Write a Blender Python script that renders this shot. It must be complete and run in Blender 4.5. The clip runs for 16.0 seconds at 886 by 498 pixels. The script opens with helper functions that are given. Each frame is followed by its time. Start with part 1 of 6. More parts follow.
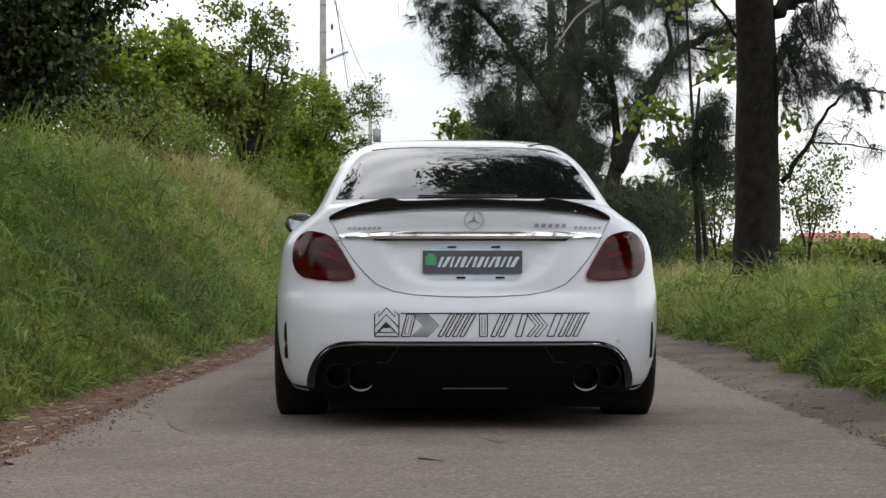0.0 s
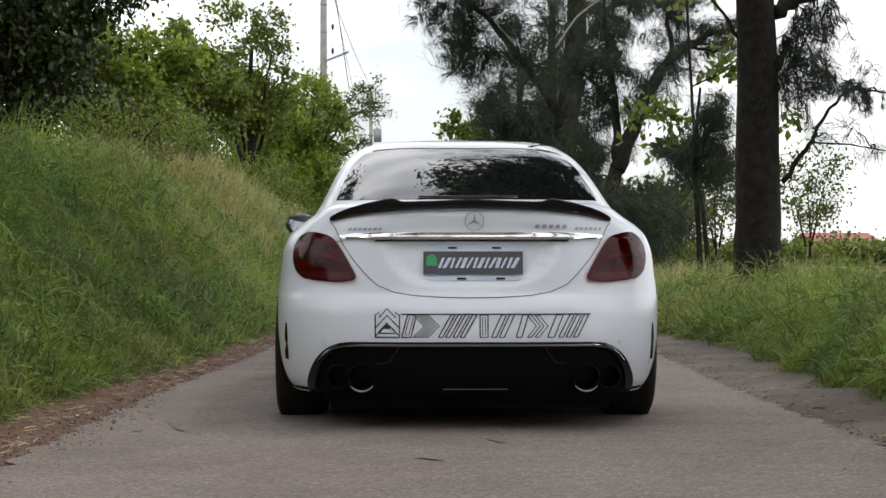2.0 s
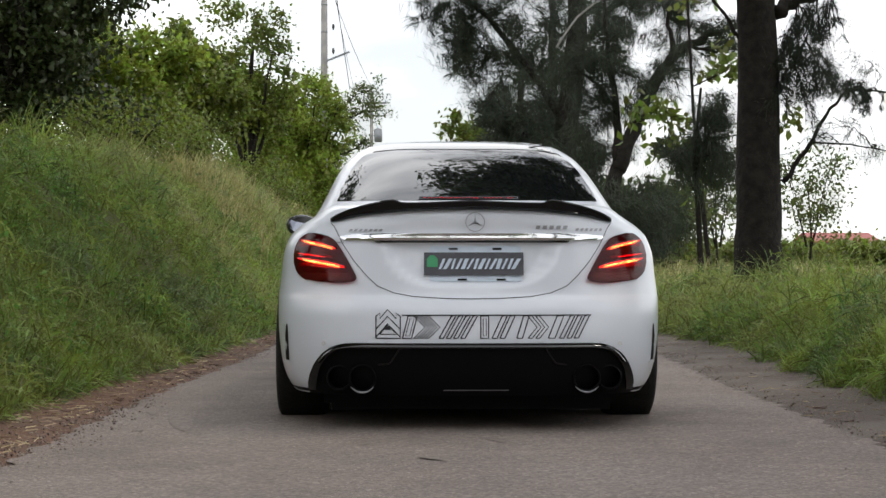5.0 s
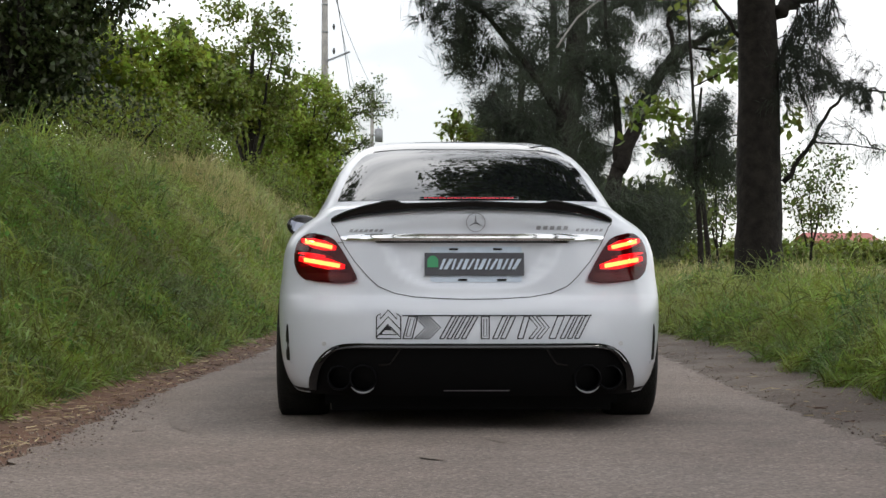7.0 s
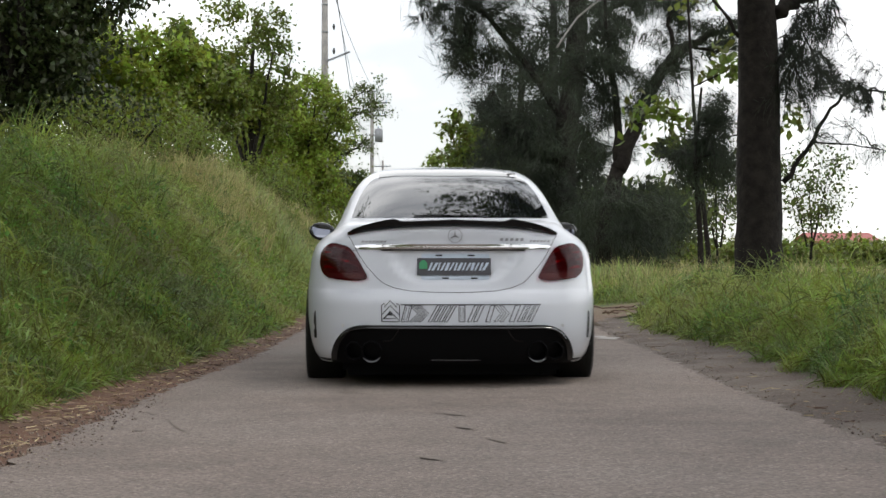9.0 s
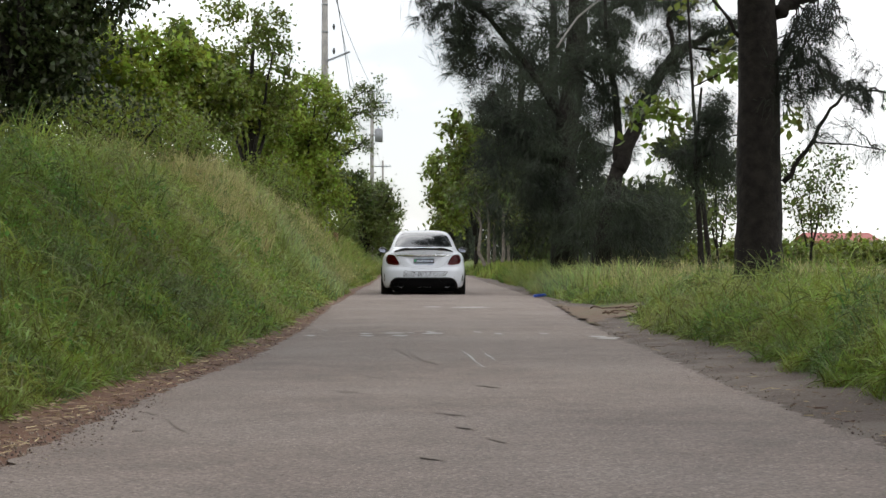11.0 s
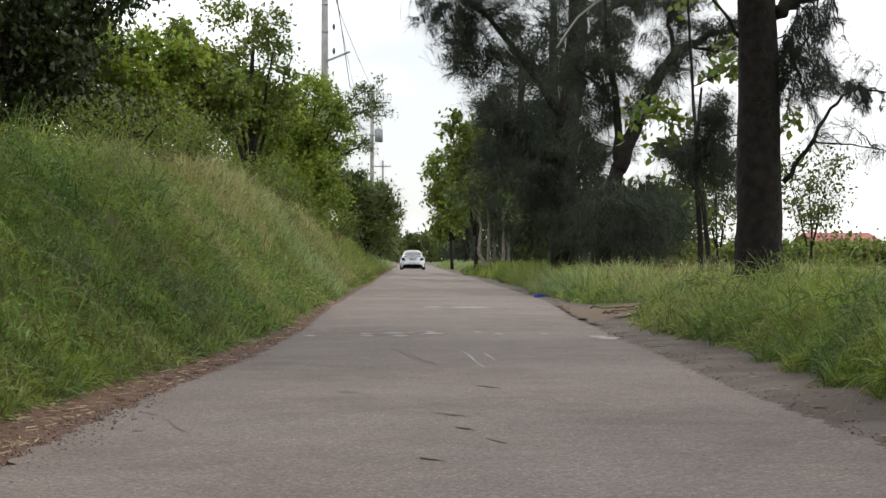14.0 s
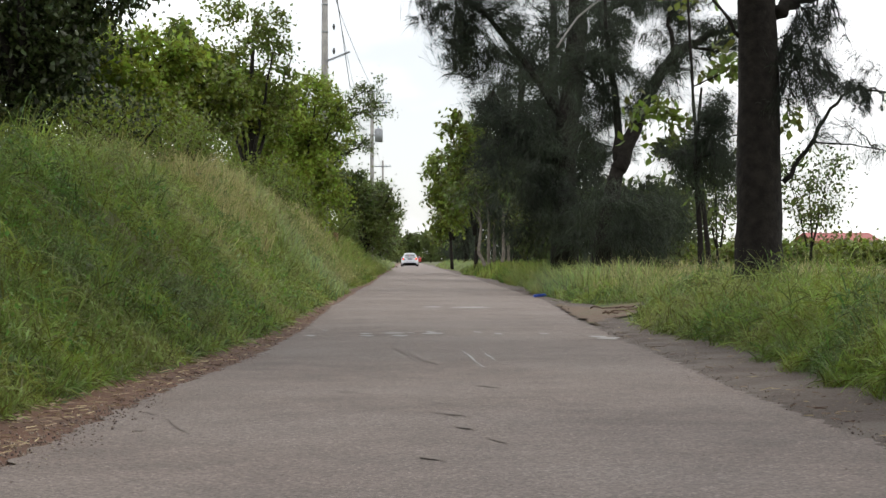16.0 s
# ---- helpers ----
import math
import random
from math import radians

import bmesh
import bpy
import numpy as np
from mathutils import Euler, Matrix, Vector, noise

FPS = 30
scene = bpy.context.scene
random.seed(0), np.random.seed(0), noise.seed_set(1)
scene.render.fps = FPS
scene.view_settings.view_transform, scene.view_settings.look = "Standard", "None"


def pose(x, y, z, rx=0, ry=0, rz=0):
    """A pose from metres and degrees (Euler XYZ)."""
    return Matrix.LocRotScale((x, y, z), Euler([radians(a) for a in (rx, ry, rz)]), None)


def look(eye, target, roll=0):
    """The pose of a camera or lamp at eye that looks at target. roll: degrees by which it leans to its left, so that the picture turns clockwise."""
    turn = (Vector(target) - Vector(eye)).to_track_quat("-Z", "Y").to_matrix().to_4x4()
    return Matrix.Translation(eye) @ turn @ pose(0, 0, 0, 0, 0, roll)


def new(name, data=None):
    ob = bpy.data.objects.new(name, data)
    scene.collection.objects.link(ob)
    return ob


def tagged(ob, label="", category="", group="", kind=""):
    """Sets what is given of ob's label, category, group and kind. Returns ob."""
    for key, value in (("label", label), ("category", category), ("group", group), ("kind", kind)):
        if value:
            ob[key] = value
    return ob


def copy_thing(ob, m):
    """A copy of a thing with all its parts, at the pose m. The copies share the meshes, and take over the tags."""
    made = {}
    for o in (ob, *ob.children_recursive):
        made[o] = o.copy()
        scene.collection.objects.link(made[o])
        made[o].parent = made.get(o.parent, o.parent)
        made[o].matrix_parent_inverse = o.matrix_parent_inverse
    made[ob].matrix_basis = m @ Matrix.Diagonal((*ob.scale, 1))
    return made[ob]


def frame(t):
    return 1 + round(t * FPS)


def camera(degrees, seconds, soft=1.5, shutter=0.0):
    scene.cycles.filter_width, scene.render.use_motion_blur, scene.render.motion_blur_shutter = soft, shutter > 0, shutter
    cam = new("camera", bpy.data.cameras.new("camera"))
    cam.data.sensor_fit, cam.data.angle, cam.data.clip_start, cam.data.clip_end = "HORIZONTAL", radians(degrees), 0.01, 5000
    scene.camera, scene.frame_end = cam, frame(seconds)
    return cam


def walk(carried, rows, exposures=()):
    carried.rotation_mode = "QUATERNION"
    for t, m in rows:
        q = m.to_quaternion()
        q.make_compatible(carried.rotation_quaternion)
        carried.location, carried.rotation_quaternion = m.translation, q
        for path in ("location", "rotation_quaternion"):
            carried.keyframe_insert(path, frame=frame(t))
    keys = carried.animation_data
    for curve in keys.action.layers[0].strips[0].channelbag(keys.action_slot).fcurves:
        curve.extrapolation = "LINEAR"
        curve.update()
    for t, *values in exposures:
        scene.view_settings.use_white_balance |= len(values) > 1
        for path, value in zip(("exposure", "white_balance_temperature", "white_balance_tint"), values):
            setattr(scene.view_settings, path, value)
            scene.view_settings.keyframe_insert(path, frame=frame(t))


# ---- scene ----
# camera on a low tripod over the road's axis, turning a hair to its left while it settles
EYE = (0.0, 0.0, 0.79)
cam = camera(27.9, 16.0, soft=1.5, shutter=0.5)


def aim(turn):
    return pose(EYE[0], EYE[1], EYE[2], 90.33, 0, -1.17 + turn)


walk(cam, [(0.0, aim(-0.05)), (0.5, aim(-0.032)), (4.0, aim(-0.027)), (5.4, aim(0.0)), (6.5, aim(0.009)), (16.0, aim(0.009))],
     [(0.0, -0.72), (16.0, -0.72)])

# ---- world and sun ----
SUN_EL, SUN_AZ = 58.0, 75.0
world = bpy.data.worlds.new("sky")
scene.world = world
world.use_nodes = True
wn, wl = world.node_tree.nodes, world.node_tree.links
wn.clear()
sky = wn.new("ShaderNodeTexSky")
sky.sky_type, sky.sun_disc = "NISHITA", False
sky.sun_elevation, sky.sun_rotation = radians(SUN_EL), radians(SUN_AZ)
wtc, wmap, wns, wramp = wn.new("ShaderNodeTexCoord"), wn.new("ShaderNodeMapping"), wn.new("ShaderNodeTexNoise"), wn.new("ShaderNodeValToRGB")
wmap.inputs["Scale"].default_value = (1.0, 1.0, 3.0)
wmap.inputs["Location"].default_value = (0.6, 0.0, 0.35)
wns.inputs["Scale"].default_value, wns.inputs["Detail"].default_value = 2.2, 7.0
wramp.color_ramp.elements[0].position, wramp.color_ramp.elements[1].position = 0.37, 0.58
wramp.color_ramp.elements[0].color = (0.41, 0.41, 0.41, 1)
wmix, wbg, wout = wn.new("ShaderNodeMix"), wn.new("ShaderNodeBackground"), wn.new("ShaderNodeOutputWorld")
wmix.data_type = "RGBA"
wmix.inputs[7].default_value = (26.0, 26.2, 26.6, 1)
wbg.inputs["Strength"].default_value = 0.12
for a, b in ((wtc.outputs["Generated"], wmap.inputs["Vector"]), (wmap.outputs[0], wns.inputs["Vector"]), (wns.outputs["Fac"], wramp.inputs["Fac"]),
             (wramp.outputs["Color"], wmix.inputs[0]), (sky.outputs["Color"], wmix.inputs[6]), (wmix.outputs[2], wbg.inputs["Color"]), (wbg.outputs[0], wout.inputs[0])):
    wl.new(a, b)
sun = new("sun", bpy.data.lights.new("sun", "SUN"))
sun.data.energy, sun.data.angle, sun.data.color = 1.3, radians(11), (1.0, 0.95, 0.86)
sa, se = radians(SUN_AZ), radians(SUN_EL)
sun.matrix_world = look(Vector((math.sin(sa) * math.cos(se), math.cos(sa) * math.cos(se), math.sin(se))) * 60, (0, 0, 0))

# ---- materials ----
def material(name, base, rough=0.6, metal=0.0, vary=(), scale=8.0, bump=0.0, bump_scale=60.0, coat=0.0, ior=1.5, random_island=0.0, random_object=0.0,
             translucent=0.0, glow=None, second=None, second_scale=1.5, second_at=(0.45, 0.6)):
    """A node material: base colour, mottled towards vary, with a second, larger stain, fine bump and island-by-island shade."""
    m = bpy.data.materials.new(name)
    m.use_nodes = True
    n, l = m.node_tree.nodes, m.node_tree.links
    p = n["Principled BSDF"]
    p.inputs["Roughness"].default_value, p.inputs["Metallic"].default_value, p.inputs["IOR"].default_value = rough, metal, ior
    p.inputs["Coat Weight"].default_value, p.inputs["Coat Roughness"].default_value = coat, 0.03
    tc = n.new("ShaderNodeTexCoord")
    rgb = n.new("ShaderNodeRGB")
    rgb.outputs[0].default_value = (*base, 1)
    col = rgb.outputs[0]

    def blend(col, other, fac):
        mx = n.new("ShaderNodeMix")
        mx.data_type = "RGBA"
        l.new(fac, mx.inputs[0])
        l.new(col, mx.inputs[6])
        mx.inputs[7].default_value = (*other, 1)
        return mx.outputs[2]

    def noise_fac(s, lo, hi, detail=5.0):
        t, r = n.new("ShaderNodeTexNoise"), n.new("ShaderNodeMapRange")
        t.inputs["Scale"].default_value, t.inputs["Detail"].default_value = s, detail
        l.new(tc.outputs["Object"], t.inputs["Vector"])
        l.new(t.outputs["Fac"], r.inputs["Value"])
        r.inputs["From Min"].default_value, r.inputs["From Max"].default_value = lo, hi
        return r.outputs[0]
    if vary:
        col = blend(col, vary, noise_fac(scale, 0.35, 0.65))
    if second:
        col = blend(col, second, noise_fac(second_scale, *second_at))
    if random_island or random_object:
        src = n.new("ShaderNodeNewGeometry").outputs["Random Per Island"] if random_island else n.new("ShaderNodeObjectInfo").outputs["Random"]
        amount = random_island or random_object
        h, r, h2 = n.new("ShaderNodeHueSaturation"), n.new("ShaderNodeMapRange"), n.new("ShaderNodeMapRange")
        r.inputs["To Min"].default_value, r.inputs["To Max"].default_value = 1 - amount, 1 + amount
        h2.inputs["To Min"].default_value, h2.inputs["To Max"].default_value = 0.5 - 0.06 * amount, 0.5 + 0.05 * amount
        l.new(src, r.inputs["Value"]), l.new(r.outputs[0], h.inputs["Value"])
        l.new(src, h2.inputs["Value"]), l.new(h2.outputs[0], h.inputs["Hue"])
        l.new(col, h.inputs["Color"])
        col = h.outputs[0]
    l.new(col, p.inputs["Base Color"])
    if bump:
        t, b = n.new("ShaderNodeTexNoise"), n.new("ShaderNodeBump")
        t.inputs["Scale"].default_value, t.inputs["Detail"].default_value = bump_scale, 4
        l.new(tc.outputs["Object"], t.inputs["Vector"]), l.new(t.outputs["Fac"], b.inputs["Height"])
        b.inputs["Strength"].default_value, b.inputs["Distance"].default_value = bump, 0.02
        l.new(b.outputs[0], p.inputs["Normal"])
    if translucent:
        tr, mx = n.new("ShaderNodeBsdfTranslucent"), n.new("ShaderNodeMixShader")
        l.new(col, tr.inputs["Color"]), l.new(p.outputs[0], mx.inputs[1]), l.new(tr.outputs[0], mx.inputs[2])
        mx.inputs[0].default_value = translucent
        l.new(mx.outputs[0], n["Material Output"].inputs["Surface"])
    if glow:
        p.inputs["Emission Color"].default_value, p.inputs["Emission Strength"].default_value = (*glow[:3], 1), glow[3]
    return m


def asphalt():
    """Worn asphalt: pale and dark grains of crushed stone, soft stains, smoother wheel tracks."""
    m = material("asphalt", (0.225, 0.182, 0.158), 0.88, vary=(0.178, 0.145, 0.126), scale=2.3, bump=0.4, bump_scale=220, second=(0.245, 0.205, 0.182), second_scale=0.45, second_at=(0.42, 0.7))
    n, l = m.node_tree.nodes, m.node_tree.links
    p = n["Principled BSDF"]
    old = p.inputs["Base Color"].links[0].from_socket
    tc, vo, r1, mx = n.new("ShaderNodeTexCoord"), n.new("ShaderNodeTexVoronoi"), n.new("ShaderNodeMapRange"), n.new("ShaderNodeMix")
    vo.inputs["Scale"].default_value = 85
    l.new(tc.outputs["Object"], vo.inputs["Vector"])
    sep = n.new("ShaderNodeSeparateColor")
    l.new(vo.outputs["Color"], sep.inputs[0]), l.new(sep.outputs[0], r1.inputs["Value"])
    r1.inputs["To Min"].default_value, r1.inputs["To Max"].default_value = 0.68, 1.24
    mx.data_type, mx.blend_type = "RGBA", "MULTIPLY"
    mx.inputs[0].default_value = 1.0
    # one stone in twelve is pale
    r2, ad = n.new("ShaderNodeMapRange"), n.new("ShaderNodeMath")
    r2.inputs["From Min"].default_value, r2.inputs["From Max"].default_value, r2.inputs["To Max"].default_value = 0.91, 0.96, 0.5
    l.new(sep.outputs[1], r2.inputs["Value"]), l.new(r1.outputs[0], ad.inputs[0]), l.new(r2.outputs[0], ad.inputs[1])
    # the stones stand proud of the binder between them
    vb, bp = n.new("ShaderNodeTexVoronoi"), n.new("ShaderNodeBump")
    vb.inputs["Scale"].default_value = 62
    bp.inputs["Strength"].default_value, bp.inputs["Distance"].default_value, bp.invert = 0.55, 0.012, True
    l.new(tc.outputs["Object"], vb.inputs["Vector"]), l.new(vb.outputs["Distance"], bp.inputs["Height"])
    l.new(p.inputs["Normal"].links[0].from_socket, bp.inputs["Normal"]), l.new(bp.outputs[0], p.inputs["Normal"])
    l.new(old, mx.inputs[6]), l.new(ad.outputs[0], mx.inputs[7]), l.new(mx.outputs[2], p.inputs["Base Color"])
    return m


M = {
    "asphalt": asphalt(),
    "soil": material("soil", (0.172, 0.088, 0.053), 0.95, vary=(0.125, 0.066, 0.042), scale=38, bump=0.5, bump_scale=110, second=(0.115, 0.072, 0.05), second_scale=1.3, second_at=(0.38, 0.72)),
    "soil_pale": material("soil_pale", (0.185, 0.125, 0.088), 0.95, vary=(0.12, 0.078, 0.055), scale=24, bump=0.8, bump_scale=60, second=(0.14, 0.12, 0.07), second_scale=1.7, second_at=(0.45, 0.65)),
    "dead_wood": material("dead_wood", (0.20, 0.14, 0.10), 0.9, vary=(0.10, 0.07, 0.05), scale=9, bump=0.6, bump_scale=40),
    "soil_dark": material("soil_dark", (0.135, 0.106, 0.088), 0.95, vary=(0.08, 0.06, 0.048), scale=46, bump=0.9, bump_scale=70, second=(0.165, 0.137, 0.118), second_scale=1.6, second_at=(0.42, 0.62)),
    "weed": material("weed_leaf", (0.17, 0.27, 0.04), 0.5, vary=(0.10, 0.20, 0.05), scale=0.7, random_island=0.5, translucent=0.45),
    "stone": material("stone", (0.21, 0.165, 0.14), 0.9, random_island=0.6),
    "car_red": material("car_red", (0.45, 0.03, 0.03), 0.3, coat=1.0, vary=(0.4, 0.025, 0.025), scale=3),
    "straw": material("straw", (0.33, 0.24, 0.16), 0.8, random_island=0.7),
    "turf": material("turf", (0.05, 0.085, 0.02), 0.95, vary=(0.075, 0.085, 0.03), scale=3, bump=1.0, bump_scale=12, second=(0.12, 0.11, 0.045), second_scale=0.7),
    "grass": material("grass_blade", (0.25, 0.31, 0.052), 0.5, vary=(0.07, 0.135, 0.034), scale=1.1, random_island=0.6, translucent=0.45, second=(0.31, 0.30, 0.10), second_scale=0.3, second_at=(0.44, 0.82)),
    "seed": material("grass_seed", (0.42, 0.38, 0.17), 0.7, random_island=0.4, translucent=0.3),
    "leaf": material("leaf", (0.165, 0.20, 0.028), 0.42, vary=(0.10, 0.14, 0.022), scale=0.5, random_island=0.6, translucent=0.5),
    "leaf_bright": material("leaf_bright", (0.29, 0.36, 0.05), 0.42, vary=(0.15, 0.205, 0.03), scale=0.6, random_island=0.6, translucent=0.55),
    # darker copy of leaf_dark, with the shade in the crowns put into its colour
    "leaf_shaded": material("leaf_shaded", (0.058, 0.078, 0.022), 0.45, vary=(0.034, 0.050, 0.016), scale=0.6, random_island=0.6, translucent=0.35),
    "leaf_dark": material("leaf_dark", (0.135, 0.165, 0.038), 0.45, vary=(0.07, 0.10, 0.026), scale=0.6, random_island=0.6, translucent=0.45),
    # the canopy's shade is put into the dark tone of the needles' mottle
    "needle": material("needle", (0.042, 0.056, 0.028), 0.6, vary=(0.014, 0.021, 0.011), scale=0.8, random_island=0.7, translucent=0.3),
    # near-black: the backlit trunks' shade is put into the bark's colour
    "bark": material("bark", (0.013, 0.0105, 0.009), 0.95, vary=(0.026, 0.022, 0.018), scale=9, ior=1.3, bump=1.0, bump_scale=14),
    "bark_pale": material("bark_pale", (0.22, 0.19, 0.16), 0.9, vary=(0.12, 0.10, 0.08), scale=6, bump=0.8, bump_scale=20),
    "concrete": material("pole_concrete", (0.36, 0.34, 0.32), 0.9, vary=(0.28, 0.27, 0.26), scale=4, bump=0.3),
    "steel": material("galvanised_steel", (0.30, 0.31, 0.32), 0.5, metal=0.8, vary=(0.22, 0.23, 0.24), scale=9),
    "cable": material("cable", (0.05, 0.05, 0.05), 0.6),
    "paint": material("white_paint", (0.67, 0.695, 0.745), 0.3, coat=0.6, vary=(0.65, 0.675, 0.725), scale=2),
    "black": material("gloss_black", (0.004, 0.004, 0.0045), 0.08, coat=0.2, ior=1.35),
    "matt_black": material("matt_black", (0.0035, 0.0035, 0.0038), 0.5, ior=1.15),
    "lip_black": material("lip_black", (0.006, 0.006, 0.007), 0.16, coat=0.6, ior=1.5),
    "seam": material("panel_gap", (0.06, 0.06, 0.065), 0.8),
    "glass": material("tinted_glass", (0.006, 0.007, 0.008), 0.02, ior=2.1),
    "chrome": material("chrome", (0.78, 0.78, 0.79), 0.08, metal=1.0, vary=(0.70, 0.70, 0.71), scale=12),
    "rubber": material("tyre_rubber", (0.009, 0.0085, 0.008), 0.85, vary=(0.016, 0.015, 0.013), scale=14, ior=1.3, bump=0.4, bump_scale=90),
    "rim": material("dark_alloy", (0.06, 0.06, 0.065), 0.3, metal=0.9),
    "plate": material("plate_grey", (0.055, 0.055, 0.065), 0.45, vary=(0.07, 0.07, 0.08), scale=20),
    "plate_white": material("plate_white", (0.60, 0.68, 0.78), 0.3, vary=(0.52, 0.60, 0.70), scale=20),
    "plate_green": material("plate_green", (0.05, 0.30, 0.13), 0.45),
    "decal": material("decal_black", (0.012, 0.012, 0.016), 0.45),
    "chalk": material("chalk", (0.50, 0.48, 0.46), 0.9, vary=(0.24, 0.21, 0.19), scale=18),
    "road_paint": material("road_paint", (0.40, 0.38, 0.36), 0.8, vary=(0.28, 0.26, 0.245), scale=18),
    "tar": material("tar_mark", (0.185, 0.151, 0.132), 0.88, vary=(0.215, 0.176, 0.154), scale=22),
    "lamp_dark": material("lamp_dark", (0.075, 0.001, 0.005), 0.3, vary=(0.04, 0.001, 0.003), scale=30),
    "lamp_guide": material("lamp_guide", (0.55, 0.008, 0.03), 0.25, vary=(0.25, 0.003, 0.012), scale=40),
    "lamp_clear": material("lamp_clear", (0.16, 0.12, 0.12), 0.2),
    "lamp_red": material("lamp_red", (0.5, 0.01, 0.01), 0.4, glow=(1.0, 0.012, 0.025, 4.2)),
    "lamp_stop": material("lamp_stop", (0.5, 0.01, 0.02), 0.4, glow=(1.0, 0.015, 0.05, 1.5)),
    "lamp_core": material("lamp_core", (0.6, 0.3, 0.05), 0.4, glow=(1.0, 0.70, 0.14, 15.0)),
    "dark_chrome": material("dark_chrome", (0.010, 0.010, 0.011), 0.35, metal=1.0),
    "chrome_dull": material("chrome_dull", (0.30, 0.30, 0.32), 0.3, metal=0.6),
    "sensor": material("sensor_grey", (0.55, 0.55, 0.55), 0.4),
    "mirror_cap": material("mirror_cap", (0.02, 0.02, 0.022), 0.2, coat=0.6),
    "roof_red": material("roof_red", (0.34, 0.07, 0.06), 0.6, vary=(0.26, 0.06, 0.05), scale=2),
    "wall_plaster": material("wall_plaster", (0.2, 0.19, 0.17), 0.9, vary=(0.16, 0.15, 0.13), scale=2),
    "blue": material("blue_plastic", (0.03, 0.08, 0.4), 0.4),
    "clay": material("clay_post", (0.20, 0.10, 0.05), 0.9, vary=(0.12, 0.07, 0.035), scale=6),
}


def lens_material(name, tint, gloss):
    m = bpy.data.materials.new(name)
    m.use_nodes = True
    n, l = m.node_tree.nodes, m.node_tree.links
    tr, gl, mx, fr = n.new("ShaderNodeBsdfTransparent"), n.new("ShaderNodeBsdfGlossy"), n.new("ShaderNodeMixShader"), n.new("ShaderNodeFresnel")
    tr.inputs["Color"].default_value = (*tint, 1)
    gl.inputs["Roughness"].default_value, fr.inputs["IOR"].default_value = 0.03, gloss
    l.new(fr.outputs[0], mx.inputs[0]), l.new(tr.outputs[0], mx.inputs[1]), l.new(gl.outputs[0], mx.inputs[2])
    l.new(mx.outputs[0], n["Material Output"].inputs["Surface"])
    return m


M["lens"] = lens_material("smoked_red_lens", (0.62, 0.15, 0.17), 1.36)
M["mirror"] = material("mirror_glass", (0.24, 0.25, 0.29), 0.02, metal=1.0)


# ---- mesh helpers ----
def link(name, verts, faces, mat, parent=None, smooth=False, label=""):
    """One mesh object from arrays of corners and faces."""
    me = bpy.data.meshes.new(name)
    me.from_pydata([tuple(v) for v in verts], [], [tuple(f) for f in faces])
    me.materials.append(mat)
    if smooth:
        me.polygons.foreach_set("use_smooth", [True] * len(me.polygons))
    me.update()
    ob = new(name, me)
    if parent:
        ob.parent = parent
    if label:
        ob["label"] = label
    return ob


def part(name, bm, mat, parent=None, label="", smooth=False):
    me = bpy.data.meshes.new(name)
    bm.to_mesh(me)
    bm.free()
    me.materials.append(mat)
    if smooth:
        me.polygons.foreach_set("use_smooth", [True] * len(me.polygons))
    ob = new(name, me)
    if parent:
        ob.parent = parent
    if label:
        ob["label"] = label
    return ob


def big_mesh(name, verts, loops, size, mat, parent=None):
    """A large mesh of faces that all have the same number of corners (numpy arrays)."""
    me = bpy.data.meshes.new(name)
    n = len(loops) // size
    me.vertices.add(len(verts))
    me.vertices.foreach_set("co", np.asarray(verts, dtype=np.float32).ravel())
    me.loops.add(len(loops))
    me.loops.foreach_set("vertex_index", np.asarray(loops, dtype=np.int32))
    me.polygons.add(n)
    me.polygons.foreach_set("loop_start", np.arange(0, n * size, size, dtype=np.int32))
    me.update(calc_edges=True)
    me.materials.append(mat)
    ob = new(name, me)
    if parent:
        ob.parent = parent
    return ob


def box(bm, cx, cy, cz, sx, sy, sz, m=None, bevel=0.0):
    """A box, bevelled, added to bm."""
    made = bmesh.ops.create_cube(bm, size=1, matrix=(m or Matrix()) @ Matrix.Translation((cx, cy, cz)) @ Matrix.Diagonal((sx, sy, sz, 1)))
    if bevel:
        edges = list({e for v in made["verts"] for e in v.link_edges})
        bmesh.ops.bevel(bm, geom=edges, offset=bevel, segments=2, affect="EDGES")
    return bm


def tube(points, radii, sides=8):
    """Corners and faces of a tube along points, with a radius for each."""
    vs, fs = [], []
    pts = [Vector(p) for p in points]
    for i, p in enumerate(pts):
        d = (pts[min(i + 1, len(pts) - 1)] - pts[max(i - 1, 0)]).normalized()
        a = d.orthogonal().normalized() if i == 0 else (a - d * a.dot(d)).normalized()
        b = d.cross(a)
        for k in range(sides):
            t = 2 * math.pi * k / sides
            vs.append(p + (a * math.cos(t) + b * math.sin(t)) * radii[i])
    for i in range(len(pts) - 1):
        for k in range(sides):
            k2 = (k + 1) % sides
            fs.append((i * sides + k, i * sides + k2, (i + 1) * sides + k2, (i + 1) * sides + k))
    fs.append(tuple(range(sides))[::-1])
    fs.append(tuple((len(pts) - 1) * sides + k for k in range(sides)))
    return vs, fs


def merge(pieces):
    vs, fs = [], []
    for v, f in pieces:
        o = len(vs)
        vs += v
        fs += [tuple(i + o for i in q) for q in f]
    return vs, fs

# ---- ground, road, bank ----
def smooth(a, b, x):
    t = np.clip((x - a) / (b - a), 0, 1)
    return t * t * (3 - 2 * t)


def wave(y, a, b, c):
    return np.sin(y * 0.37 + a) * 0.5 + np.sin(y * 0.11 + b) * 0.8 + np.sin(y * 0.93 + c) * 0.25


